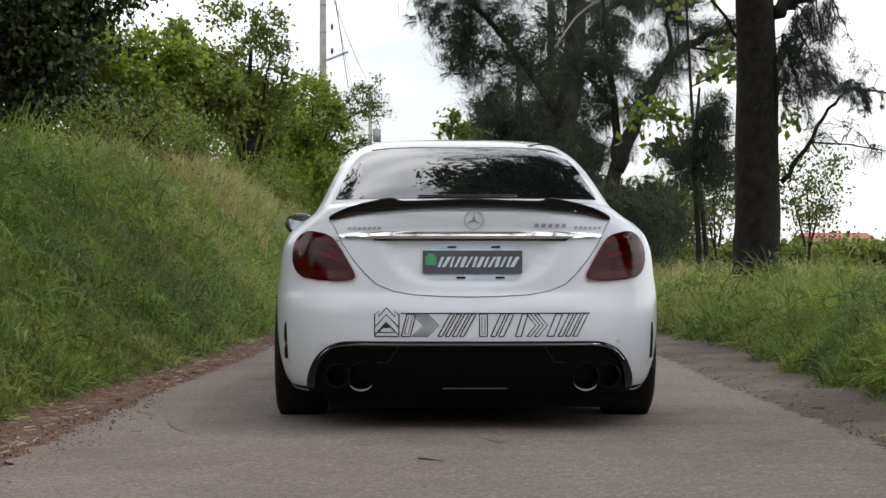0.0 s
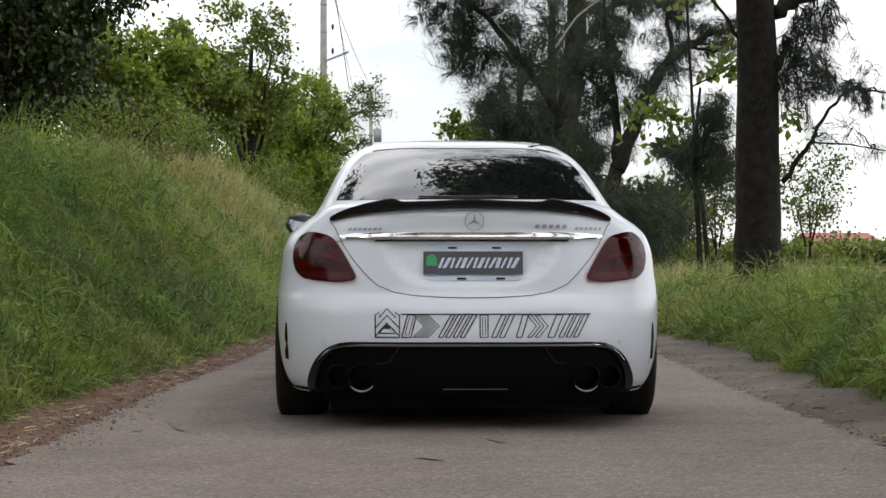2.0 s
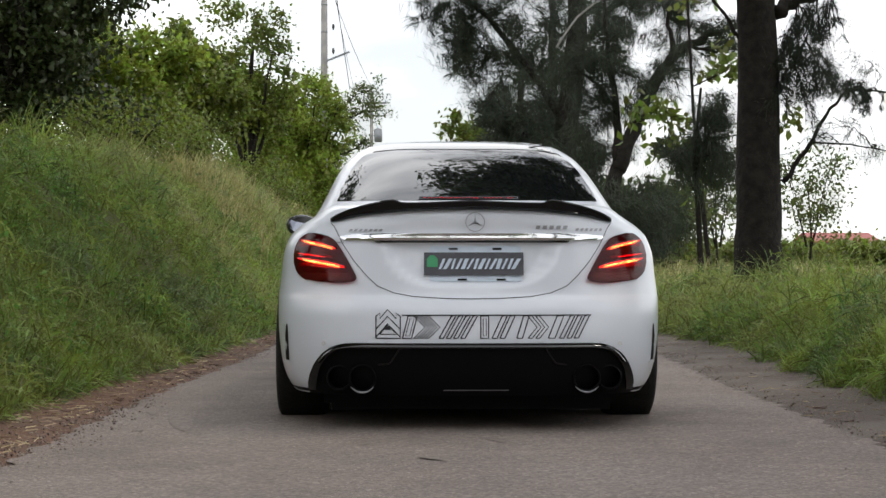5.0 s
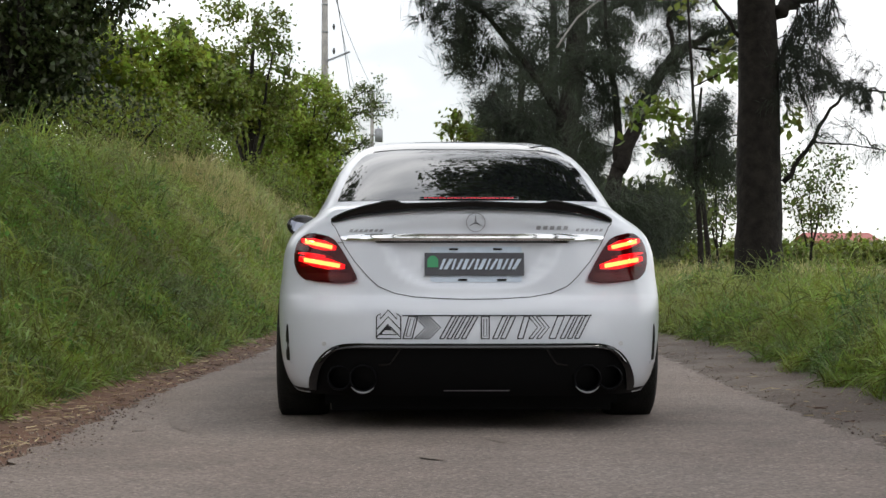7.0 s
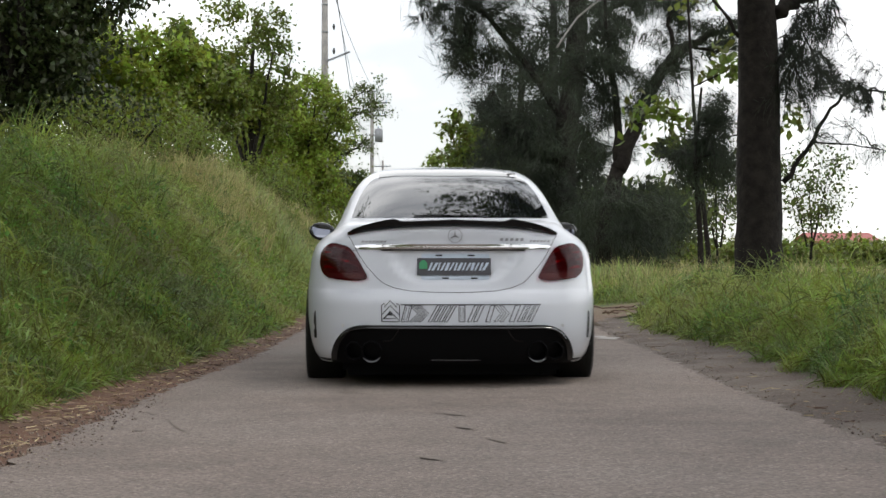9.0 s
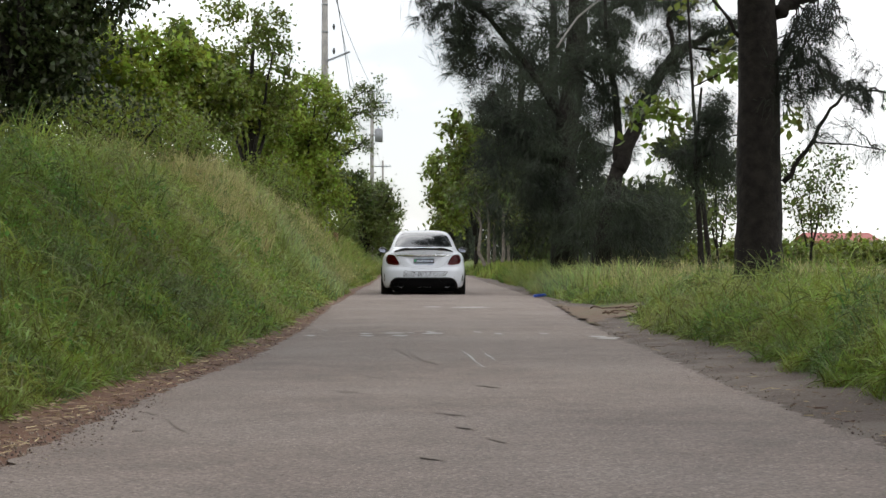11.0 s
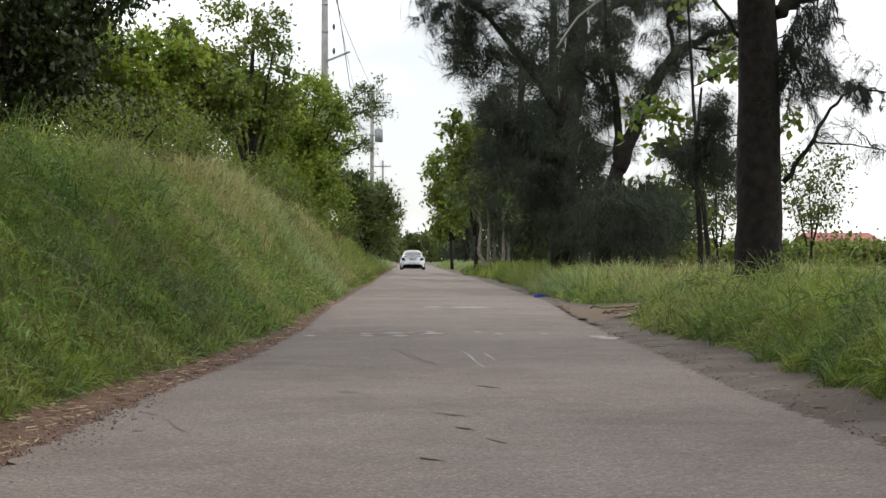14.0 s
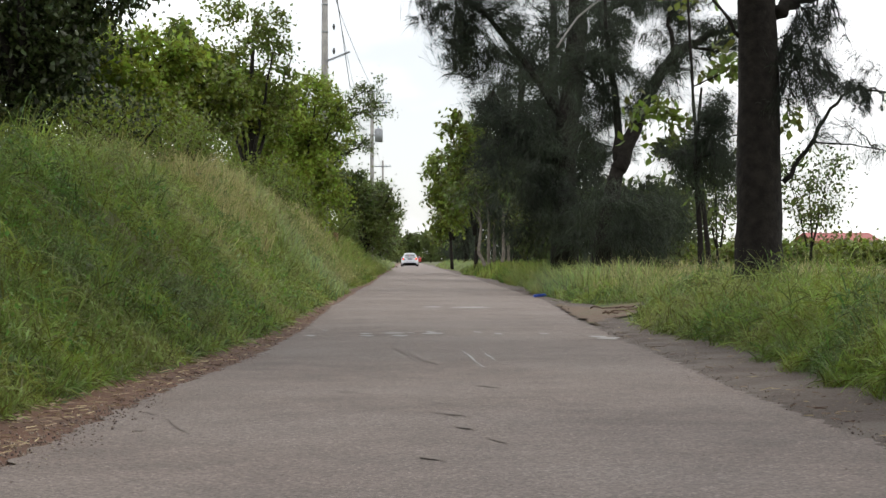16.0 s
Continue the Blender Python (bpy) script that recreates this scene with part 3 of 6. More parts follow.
def leafy(x, y, h, rx, leaf, seed, label, n=150, per=24, size=0.2, reach=0.35, lumps=6, low=0.3, bark="bark", name="tree", trunk_r=0.12):
    """A broadleaf tree or shrub with a lumpy crown from low * h up to h."""
    r = random.Random(seed)
    masses = []
    for k in range(lumps):
        a = 2.4 * k
        f = (k + 0.5) / lumps
        z = h * (low + (1 - low) * (0.12 + 0.76 * f))
        spread = rx * 0.62 * (1 - 0.55 * f)
        masses.append((math.cos(a) * spread, math.sin(a) * spread, z, rx * r.uniform(0.4, 0.6), rx * r.uniform(0.4, 0.6), h * (1 - low) * r.uniform(0.16, 0.24), n // lumps))
    return grown(name, (x, y, float(height(x, y)) - 0.05), [(0, 0, 0), (0.1, 0.05, h * 0.3), (0.0, 0.1, h * 0.75)], trunk_r, stems(5, h, rx, r, trunk_r * 0.5), masses, leaf, seed, label, per=per, size=size, reach=reach, bark=bark)


def right_trees():
    near = "large casuarina with a thick dark trunk in long grass"
    pine = "tall casuarina with drooping dark needles beside the lane"
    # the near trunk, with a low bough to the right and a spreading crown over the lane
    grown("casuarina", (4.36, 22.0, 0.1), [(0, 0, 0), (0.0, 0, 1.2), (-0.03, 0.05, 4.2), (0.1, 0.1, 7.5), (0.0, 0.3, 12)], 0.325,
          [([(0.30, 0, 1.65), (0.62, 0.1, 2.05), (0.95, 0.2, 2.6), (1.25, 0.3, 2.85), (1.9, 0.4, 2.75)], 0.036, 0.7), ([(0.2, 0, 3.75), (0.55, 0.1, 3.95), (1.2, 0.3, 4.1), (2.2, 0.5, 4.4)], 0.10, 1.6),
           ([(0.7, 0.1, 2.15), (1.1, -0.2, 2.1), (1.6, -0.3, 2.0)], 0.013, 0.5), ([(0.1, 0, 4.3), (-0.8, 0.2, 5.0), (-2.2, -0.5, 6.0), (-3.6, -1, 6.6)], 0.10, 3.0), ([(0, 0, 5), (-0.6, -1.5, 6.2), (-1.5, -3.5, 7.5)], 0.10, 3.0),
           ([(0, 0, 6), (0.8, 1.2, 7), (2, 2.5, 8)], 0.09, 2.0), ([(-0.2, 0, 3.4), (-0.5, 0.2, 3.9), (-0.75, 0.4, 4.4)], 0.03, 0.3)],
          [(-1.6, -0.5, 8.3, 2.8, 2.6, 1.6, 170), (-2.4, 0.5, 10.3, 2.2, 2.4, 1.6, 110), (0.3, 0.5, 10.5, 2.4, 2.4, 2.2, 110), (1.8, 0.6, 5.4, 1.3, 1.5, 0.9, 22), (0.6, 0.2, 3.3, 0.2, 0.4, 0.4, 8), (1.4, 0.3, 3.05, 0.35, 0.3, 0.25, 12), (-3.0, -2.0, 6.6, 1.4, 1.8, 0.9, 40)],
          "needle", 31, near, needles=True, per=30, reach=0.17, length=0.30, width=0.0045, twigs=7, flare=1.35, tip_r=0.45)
    # a pair at the lane's edge farther on, one forked
    grown("casuarina", (4.1, 46.0, 0.1), [(0, 0, 0), (-0.05, 0, 3.2), (0.25, 0, 5.8), (0.45, 0.2, 9.5), (0.4, 0.3, 14)], 0.38,
          [([(0.1, 0, 4.0), (-0.9, 0, 5.6), (-2.0, -0.3, 6.9), (-3.2, -0.6, 7.6)], 0.12, 3), ([(0.3, 0, 6), (1.2, 0.3, 7.2), (2.4, 0, 8)], 0.1, 3), ([(0, 0, 3.0), (-0.8, -0.3, 3.8), (-1.6, -0.6, 4.2)], 0.08, 2), ([(0, 0, 2.4), (0.7, 0.4, 3.2), (1.4, 0.5, 3.6)], 0.08, 2)],
          [(-1.25, -0.4, 2.5, 1.2, 1.2, 1.8, 150), (-0.2, -0.8, 1.9, 1.2, 1.2, 1.3, 130), (1.1, -1.6, 1.6, 1.3, 1.0, 1.2, 110), (2.0, -0.6, 1.5, 1.1, 1.0, 1.1, 60), (-1.4, 0, 5.0, 1.15, 1.4, 1.4, 52), (-1.8, 0, 7.3, 1.5, 1.5, 1.1, 26), (0.2, 0.2, 6.9, 1.0, 1.2, 1.2, 34), (0.3, 0.4, 9.8, 2.6, 2.6, 1.8, 100), (-0.4, 0.6, 4.4, 0.9, 0.9, 0.9, 40), (-2.6, 0.4, 6.3, 0.8, 1.0, 1.2, 24)],
          "needle", 32, pine, needles=True, per=64, reach=0.32, length=0.34, width=0.009, twigs=7)
    grown("casuarina", (4.3, 40.0, 0.1), [(0, 0, 0), (0.15, 0, 1.4), (0.42, 0.05, 2.65), (0.62, 0.1, 3.3)], 0.27,
          [([(0.45, 0, 2.7), (0.8, 0, 3.6), (1.2, 0.1, 4.6), (1.75, 0.2, 5.3), (2.5, 0.3, 5.75), (3.3, 0.5, 6.0)], 0.19, 3), ([(0.45, 0.05, 2.9), (0.42, 0.1, 4.0), (0.3, 0.2, 5.2), (0.15, 0.2, 6.8)], 0.11, 3), ([(0.35, 0.1, 4.2), (-0.1, 0.1, 4.7), (-0.5, 0, 5.0)], 0.05, 2),
           ([(1.75, 0.2, 5.3), (1.6, 0.2, 6.0), (1.7, 0.3, 6.9)], 0.07, 2), ([(2.1, 0.2, 5.5), (2.7, 0.3, 5.4), (3.2, 0.4, 5.5)], 0.04, 1)],
          [(0.1, -0.9, 1.5, 0.9, 0.7, 1.1, 80), (1.2, -0.6, 1.3, 1.0, 0.8, 1.0, 90), (1.3, 0.3, 2.0, 0.9, 0.7, 0.8, 60), (-0.1, 0.4, 3.7, 0.65, 0.6, 0.95, 46), (0.9, 0.2, 1.5, 0.9, 0.8, 0.95, 34), (0.4, 0.3, 6.5, 1.2, 1.3, 0.7, 26), (1.9, 0.4, 6.9, 1.1, 1.2, 0.6, 20), (1.1, 0.5, 5.9, 0.7, 0.8, 0.5, 9), (2.2, 0.4, 3.4, 0.35, 0.5, 0.9, 10)],
          "needle", 33, pine, needles=True, per=36, reach=0.22, length=0.4, width=0.008, twigs=7)
    # a young one with drooping sprays close behind the near trunk
    grown("casuarina", (4.99, 30.0, 0.1), [(0, 0, 0), (-0.05, 0, 1.2), (-0.12, 0.05, 2.4), (0.0, 0.1, 3.6)], 0.06,
          [([(-0.1, 0, 2.2), (0.15, 0, 2.9), (0.4, 0.1, 3.3)], 0.025, 1.5), ([(-0.1, 0, 1.8), (-0.35, 0.1, 2.3), (-0.5, 0.1, 2.4)], 0.02, 1.2), ([(-0.1, 0, 2.4), (0.3, 0.1, 2.5), (0.55, 0.1, 2.2)], 0.02, 1.2)],
          [(0.22, 0, 3.0, 0.32, 0.4, 0.45, 40), (0.12, 0, 2.35, 0.4, 0.4, 0.5, 36), (-0.2, 0.1, 1.9, 0.3, 0.4, 0.35, 12), (0.4, 0.1, 1.9, 0.2, 0.3, 0.4, 10)],
          "needle", 35, "young casuarina with drooping dark sprays", needles=True, per=44, reach=0.16, length=0.34, width=0.006, twigs=5, hang=0.5)
    # slim broad-leaved sapling between the trunks
    grown("tree", (5.85, 34.0, 0.1), [(0, 0, 0), (-0.2, 0, 1.9), (-0.36, 0, 3.5), (-0.5, 0.1, 6.5)], 0.055,
          [([(-0.25, 0, 2.6), (-0.7, 0, 2.75), (-1.2, 0, 2.75)], 0.02, 1.2), ([(-0.3, 0, 3.3), (-0.8, 0, 3.45), (-1.35, 0, 3.5)], 0.02, 1.2), ([(-0.36, 0, 4.0), (0.1, 0, 4.2), (0.3, 0, 4.3)], 0.02, 0.8), ([(-0.25, 0, 2.9), (0.6, 0.1, 3.1), (1.5, 0.2, 3.55)], 0.02, 0.6), ([(-0.25, 0, 2.4), (0.7, 0.1, 2.6), (1.6, 0.2, 2.75)], 0.02, 0.7)],
          [(-0.35, 0, 2.3, 0.35, 0.4, 0.3, 4), (-0.2, 0.1, 5.8, 0.6, 0.6, 0.5, 6)], "leaf", 34, "slim sapling with large bright green leaves", per=8, reach=0.19, size=0.2, twigs=4, hang=0.45, bark="bark")
    # trees lining the lane into the distance
    r1 = leafy(2.95 + 0.6, 92, 8.0, 1.9, "leaf", 41, "leafy tree at the edge of the lane", n=220, size=0.3, low=0.22)
    copy_thing(r1, pose(3.1, 122, 0.1, 0, 0, 140))
    copy_thing(r1, pose(4.2, 165, 0.1, 0, 0, 250))
    copy_thing(r1, pose(5.2, 215, 0.1, 0, 0, 20))
    c2 = grown("casuarina", (5.3, 84.0, 0.1), [(0, 0, 0), (-0.1, 0, 3.5), (0, 0, 7), (0.2, 0, 10.3)], 0.3, [([(0, 0, 2), (1, 0.5, 4), (1.6, 1, 6)], 0.1, 2), ([(0, 0, 4), (-1, -0.5, 6), (-1.5, -1, 8)], 0.1, 2)],
               [(0, 0, 2.6, 1.7, 1.6, 2.0, 130), (0.2, 0, 5.4, 1.6, 1.6, 1.6, 90), (0, 0, 8.2, 1.3, 1.3, 1.5, 40), (0.25, 0, 9.9, 0.9, 0.9, 1.1, 34)], "needle", 42, pine, needles=True, per=34, reach=0.45, length=0.6, width=0.026)
    for x, y, rz in ((5.4, 66, 70), (5.6, 100, 160), (4.6, 140, 250), (5.5, 185, 30), (6.5, 260, 0)):
        copy_thing(c2, pose(x, y, 0.1, 0, 0, rz))
    # pale slender trunks in front of the dark trees
    for k, (x, lean) in enumerate(((3.55, -0.28), (3.85, -0.05), (4.1, 0.05), (4.35, 0.12), (4.7, 0.06), (4.95, 0.15))):
        y = 82 + 1.1 * (k % 3)
        grown("tree", (x, y, 0.1), [(0.25 * (lean < -0.2), 0, 0), (lean * 0.9, 0, 1.0), (lean * 0.5, 0, 2.2), (lean * 1.5, 0, 4.0)], 0.095, [([(lean * 0.6, 0, 2.4), (lean * 2.2, 0.2, 3.2), (lean * 3.0, 0.3, 4.0)], 0.05, 0.5)], [(lean, 0, 4.2, 0.7, 0.6, 0.6, 14)], "leaf_dark", 60 + k, "slender pale-barked tree at the roadside", per=24, size=0.26, bark="bark_pale")
    # shrubs under and behind the trees
    s1 = leafy(7.0, 52, 2.7, 1.6, "leaf_dark", 43, "dark green shrub under the trees", n=150, size=0.24, low=0.05, name="shrub", trunk_r=0.05)
    for x, y, rz in ((6.0, 56, 40), (5.2, 62, 300), (9.5, 70, 10)):
        copy_thing(s1, pose(x, y, 0.1, 0, 0, rz))
    s2 = leafy(13.6, 60, 4.3, 1.3, "leaf_dark", 44, "small airy tree at the field's edge", n=110, per=11, size=0.15, low=0.1, trunk_r=0.05)
    copy_thing(s2, pose(10.0, 57, 0.1, 0, 0, 90))
    s3 = leafy(20.5, 78, 1.05, 2.2, "leaf", 45, "low green bush at the field's edge", n=120, size=0.26, low=0.0, name="shrub", trunk_r=0.04)
    for x, y, rz in ((24, 84, 40), (27, 80, 130), (16.8, 84, 260), (13.8, 80, 20), (30.5, 86, 200), (11.0, 86, 90), (35.5, 138, 30), (39.0, 140, 80), (32.5, 136, 10), (19.0, 88, 140), (22.0, 90, 300)):
        copy_thing(s3, pose(x, y, 0.1, 0, 0, rz))


def left_trees():
    broad = "leafy broadleaf tree on the grassy bank"

    def top(x, y):
        return float(height(x, y)) - 0.05
    # dark old tree close by, its crown leaving the picture
    grown("tree", (-6.4, 30.0, top(-6.4, 30)), [(0, 0, 0), (0.2, 0, 1.5), (0.1, 0, 3.5), (0, 0, 6)], 0.2, stems(6, 5.0, 2.2, random.Random(3), 0.1),
          [(-0.6, 1.2, 2.4, 1.7, 0.8, 1.7, 110), (0.3, 1.2, 1.2, 1.6, 0.7, 0.9, 60), (0.5, 0, 1.2, 0.9, 0.8, 0.7, 70), (1.4, 0.2, 0.9, 0.7, 0.7, 0.5, 40), (-0.6, 0, 3.2, 1.5, 1.4, 1.3, 90), (0.5, -0.2, 2.6, 1.0, 1.0, 0.9, 50), (-1.4, -0.5, 1.4, 1.3, 1.2, 0.9, 70), (0.3, 0, 4.6, 1.6, 1.5, 1.0, 90), (1.3, 0.2, 3.4, 0.7, 0.8, 0.8, 34), (-2.4, 0, 3.0, 1.2, 1.2, 1.6, 70)],
          "leaf_shaded", 51, "dark dense broadleaf tree above the grassy bank", per=62, reach=0.28, size=0.13)
    grown("tree", (-5.0, 33.0, top(-5.0, 33)), [(0, 0, 0), (0.1, 0, 1.2), (0.2, 0, 2.6)], 0.10, stems(5, 2.7, 0.7, random.Random(4), 0.05),
          [(-0.5, 0, 2.5, 0.5, 0.6, 0.55, 36), (0.25, 0, 1.9, 0.45, 0.6, 0.55, 30), (-0.9, 0.2, 2.2, 0.5, 0.6, 0.6, 26), (0.0, -0.2, 1.1, 0.8, 0.6, 0.35, 18)],
          "leaf_bright", 52, "young broadleaf tree with yellow-green leaves", per=46, reach=0.2, size=0.125)
    grown("tree", (-5.05, 42.0, top(-5.05, 42) - 0.25), [(0, 0, 0), (-0.05, 0, 1.2), (0.1, 0, 2.8), (-0.1, 0, 4.4)], 0.16, stems(6, 3.2, 1.1, random.Random(5), 0.07),
          [(-0.25, 0, 4.3, 0.36, 0.5, 0.4, 20), (0.1, 0, 3.6, 0.62, 0.8, 0.6, 38), (0.65, 0, 3.0, 0.65, 0.8, 0.6, 34), (-0.7, 0, 3.0, 0.6, 0.8, 0.55, 24), (-0.3, -0.2, 2.3, 0.6, 0.6, 0.4, 10)],
          "leaf", 53, broad, per=50, reach=0.2, size=0.15)
    grown("tree", (-4.4, 50.0, top(-4.4, 50)), [(0, 0, 0), (0.1, 0, 1.5), (0, 0, 3.2), (0.1, 0, 4.8)], 0.13, stems(6, 4.8, 1.5, random.Random(6), 0.06),
          [(-0.7, 0, 5.8, 0.65, 0.8, 0.5, 18), (0.5, 0, 5.5, 0.75, 0.8, 0.5, 20), (0.1, 0, 4.3, 1.1, 1.0, 0.7, 34), (0.6, 0, 3.1, 0.9, 0.9, 0.6, 28), (-0.5, 0, 2.6, 0.8, 0.8, 0.5, 14), (0.3, 0, 1.3, 1.1, 0.8, 0.4, 14)],
          "leaf", 54, "airy broadleaf tree on the bank", per=36, reach=0.22, size=0.14)
    l4 = grown("tree", (-3.6, 61.0, top(-3.6, 61)), [(0, 0, 0), (0.1, 0, 1.2), (0.2, 0, 3.4)], 0.13, stems(6, 4.6, 1.6, random.Random(7), 0.06),
               [(0.3, 0, 5.0, 0.9, 1.0, 0.5, 30), (-0.6, 0, 4.2, 1.0, 1.0, 0.7, 44), (0.8, 0, 3.6, 0.9, 1.0, 0.8, 44), (0.1, -0.3, 2.4, 1.2, 1.1, 0.8, 66), (-0.9, 0, 1.5, 1.0, 0.9, 0.7, 44), (0.9, -0.2, 1.2, 0.9, 0.9, 0.9, 54)],
               "leaf_bright", 55, "bright green broadleaf tree overhanging the bank", per=52, reach=0.24, size=0.15)
    # an airy, half-bare tree whose twigs reach out against the sky
    grown("tree", (-3.55, 75.0, top(-3.55, 75)), [(0, 0, 0), (0.1, 0, 2.0), (0.3, 0, 4.2)], 0.12,
          [([(0.2, 0, 3.0), (0.8, 0, 3.6), (1.5, 0, 3.9), (1.9, 0, 4.4)], 0.06, 1.6), ([(0.3, 0, 4.0), (0.9, 0, 5.0), (1.7, 0.2, 5.4), (2.4, 0.3, 5.5)], 0.05, 2.2), ([(0.3, 0, 4.2), (0.5, 0, 5.2), (1.4, 0, 6.1), (2.2, 0, 6.4)], 0.05, 2.0), ([(0.2, 0, 3.6), (-0.2, 0, 4.8), (-0.5, 0, 5.8)], 0.05, 1.6)],
          [(0.1, 0, 4.6, 0.6, 0.7, 0.7, 22), (0.5, 0, 3.4, 0.6, 0.7, 0.6, 20), (-0.3, 0, 5.2, 0.6, 0.7, 0.5, 14)], "leaf_dark", 59, "half-bare tree with airy twigs above the bank", per=13, reach=0.22, size=0.12, twigs=8, hang=0.9)
    copy_thing(l4, pose(-4.9, 72, top(-4.9, 72), 0, 0, 120))
    copy_thing(l4, pose(-5.6, 66, top(-5.6, 66) + 0.6, 0, 0, 240))
    l5 = leafy(-2.7, 108, 4.6, 1.9, "leaf_dark", 56, "round leafy tree beside the lane", n=240, per=40, size=0.2, low=0.12)
    for x, y, rz, dz in ((-2.2, 96, 50, -0.1), (-3.2, 130, 100, 0), (-2.3, 160, 200, 0), (-2.6, 200, 20, 0), (-3.0, 250, 80, 0), (-5.5, 95, 300, 0.5), (4.4, 330, 30, 0), (-1.8, 330, 30, 0)):
        copy_thing(l5, pose(x, y, top(x, y) + dz, 0, 0, rz))
    wood = leafy(0.5, 450, 9.0, 6.0, "leaf_dark", 58, "distant dark trees closing the lane", n=260, per=26, size=0.7, reach=0.8, low=0.0, trunk_r=0.3)
    for x, y, rz in ((9, 440, 40), (-8, 445, 100), (18, 460, 200), (-17, 440, 10), (28, 455, 90), (-26, 450, 60)):
        copy_thing(wood, pose(x, y, -2.2, 0, 0, rz))
    wood.location.z = -2.2
    bush = leafy(-4.6, 38, 1.05, 0.9, "leaf", 57, "tangled green bush along the top of the bank", n=60, per=34, size=0.085, low=0.0, name="shrub", trunk_r=0.03)
    for x, y, rz in ((-4.7, 28, 60), (-4.2, 48, 240), (-4.0, 56, 20), (-3.8, 68, 100), (-3.3, 80, 45)):
        copy_thing(bush, pose(x, y, top(x, y) - 0.1, 0, 0, rz))


def sway(ob, at, amount, period, phase):
    """Rows by which a spray nods and swings in the breeze."""
    rows = []
    for k in range(41):
        t = 0.4 * k
        a = amount * (math.sin(2 * math.pi * t / period + phase) + 0.5 * math.sin(2 * math.pi * t / (period * 0.43) + 2 * phase))
        rows.append((t, pose(at[0], at[1], at[2], a * 0.4, a, 0)))
    SWAYING.append((ob, rows))


SWAYING = []


def hanging_spray(parent, at, size, seed, width=0.008, per=26, leaf="needle"):
    """A drooping spray of twigs and needles that swings from its upper end."""
    r = random.Random(seed)
    tips, group = [], []
    for k in range(5):
        q = Vector((r.uniform(-0.5, 0.5), r.uniform(-0.4, 0.4), -r.uniform(0.5, 1.0))) * size
        w, fine = polyline([(0, 0, 0), q * 0.5 + Vector((r.uniform(-0.1, 0.1), 0, 0.05)), q], 0.012, 0.005, r, 0.02, 4)
        group.append(w)
        tips += fine[3:]
    spray = link("hanging_spray", *merge(group), M["bark"], parent, True)
    spray.location = at
    V, F = needle_cloud(tips, per, 0.09 * size, 0.3 * size, width, seed)
    tagged(big_mesh("needles", V, F, 3, M[leaf], spray), kind="stuff")
    sway(spray, at, 3.0, 2.1 + 0.3 * r.random(), r.uniform(0, 6))
    return spray


def breeze():
    near = [o for o in bpy.data.objects if o.parent is None and o.name.startswith("casuarina")]
    near.sort(key=lambda o: o.location.y)
    close = next(o for o in near if abs(o.location.y - 22) < 0.1)
    for k, (x, y, z) in enumerate(((0.5, 0.1, 3.9), (0.75, 0.15, 4.0), (0.55, 0.1, 3.55), (0.95, 0.2, 4.05), (0.36, 0.1, 3.5), (0.62, 0.15, 3.45), (0.8, 0.2, 3.3), (0.42, 0.0, 3.15), (1.25, 0.3, 2.95), (1.5, 0.35, 2.85))):
        hanging_spray(close, (x, y, z), 0.8 if z > 3 else 0.4, 400 + k, 0.0045)
    mid = next(o for o in near if abs(o.location.y - 46) < 0.1)
    for k, (x, y, z) in enumerate(((-2.9, -0.5, 7.4), (-3.3, -0.6, 7.5), (-2.4, -0.4, 7.0), (-2.0, -0.3, 6.4), (-2.6, -0.5, 6.6), (-1.9, -0.6, 5.0), (1.0, 0.2, 6.6), (1.7, 0.2, 7.2))):
        hanging_spray(mid, (x, y, z), 1.3, 420 + k, 0.010, 34)
    # single tall tufts of grass that nod on the bank and in the verge
    r = random.Random(5)
    for k in range(38):
        left = k < 17
        y = r.uniform(9, 40)
        x = float(foot(y)) - r.uniform(0.5, 2.4) if left else float(right_edge(y)) + r.uniform(0.9, 2.2)
        if k >= 26:
            x, y = 4.36 + r.uniform(-0.7, 0.9), 21.2 + r.uniform(-0.5, 0.4)
        g = np.random.default_rng(500 + k)
        n = 46
        L = g.uniform(0.45, 0.95, n)
        bx, by = g.normal(0, 0.06, n), g.normal(0, 0.06, n)
        tuft = blades("grass_tuft", x + bx, y + by, L, np.full(n, 0.006) * (0.7 + y / 24), g.uniform(0.4, 1.1, n), M["seed" if k % 3 == 0 and (left or y > 20) else "grass"], 500 + k)
        at = (x, y, float(height(x, y)))
        tuft.data.transform(Matrix.Translation((-at[0], -at[1], -at[2])))
        tuft.location = at
        tagged(tuft, "tall tuft of grass nodding in the breeze", "grass", "nodding grass tufts")
        sway(tuft, at, 3.5, 1.7 + 0.5 * r.random(), r.uniform(0, 6))


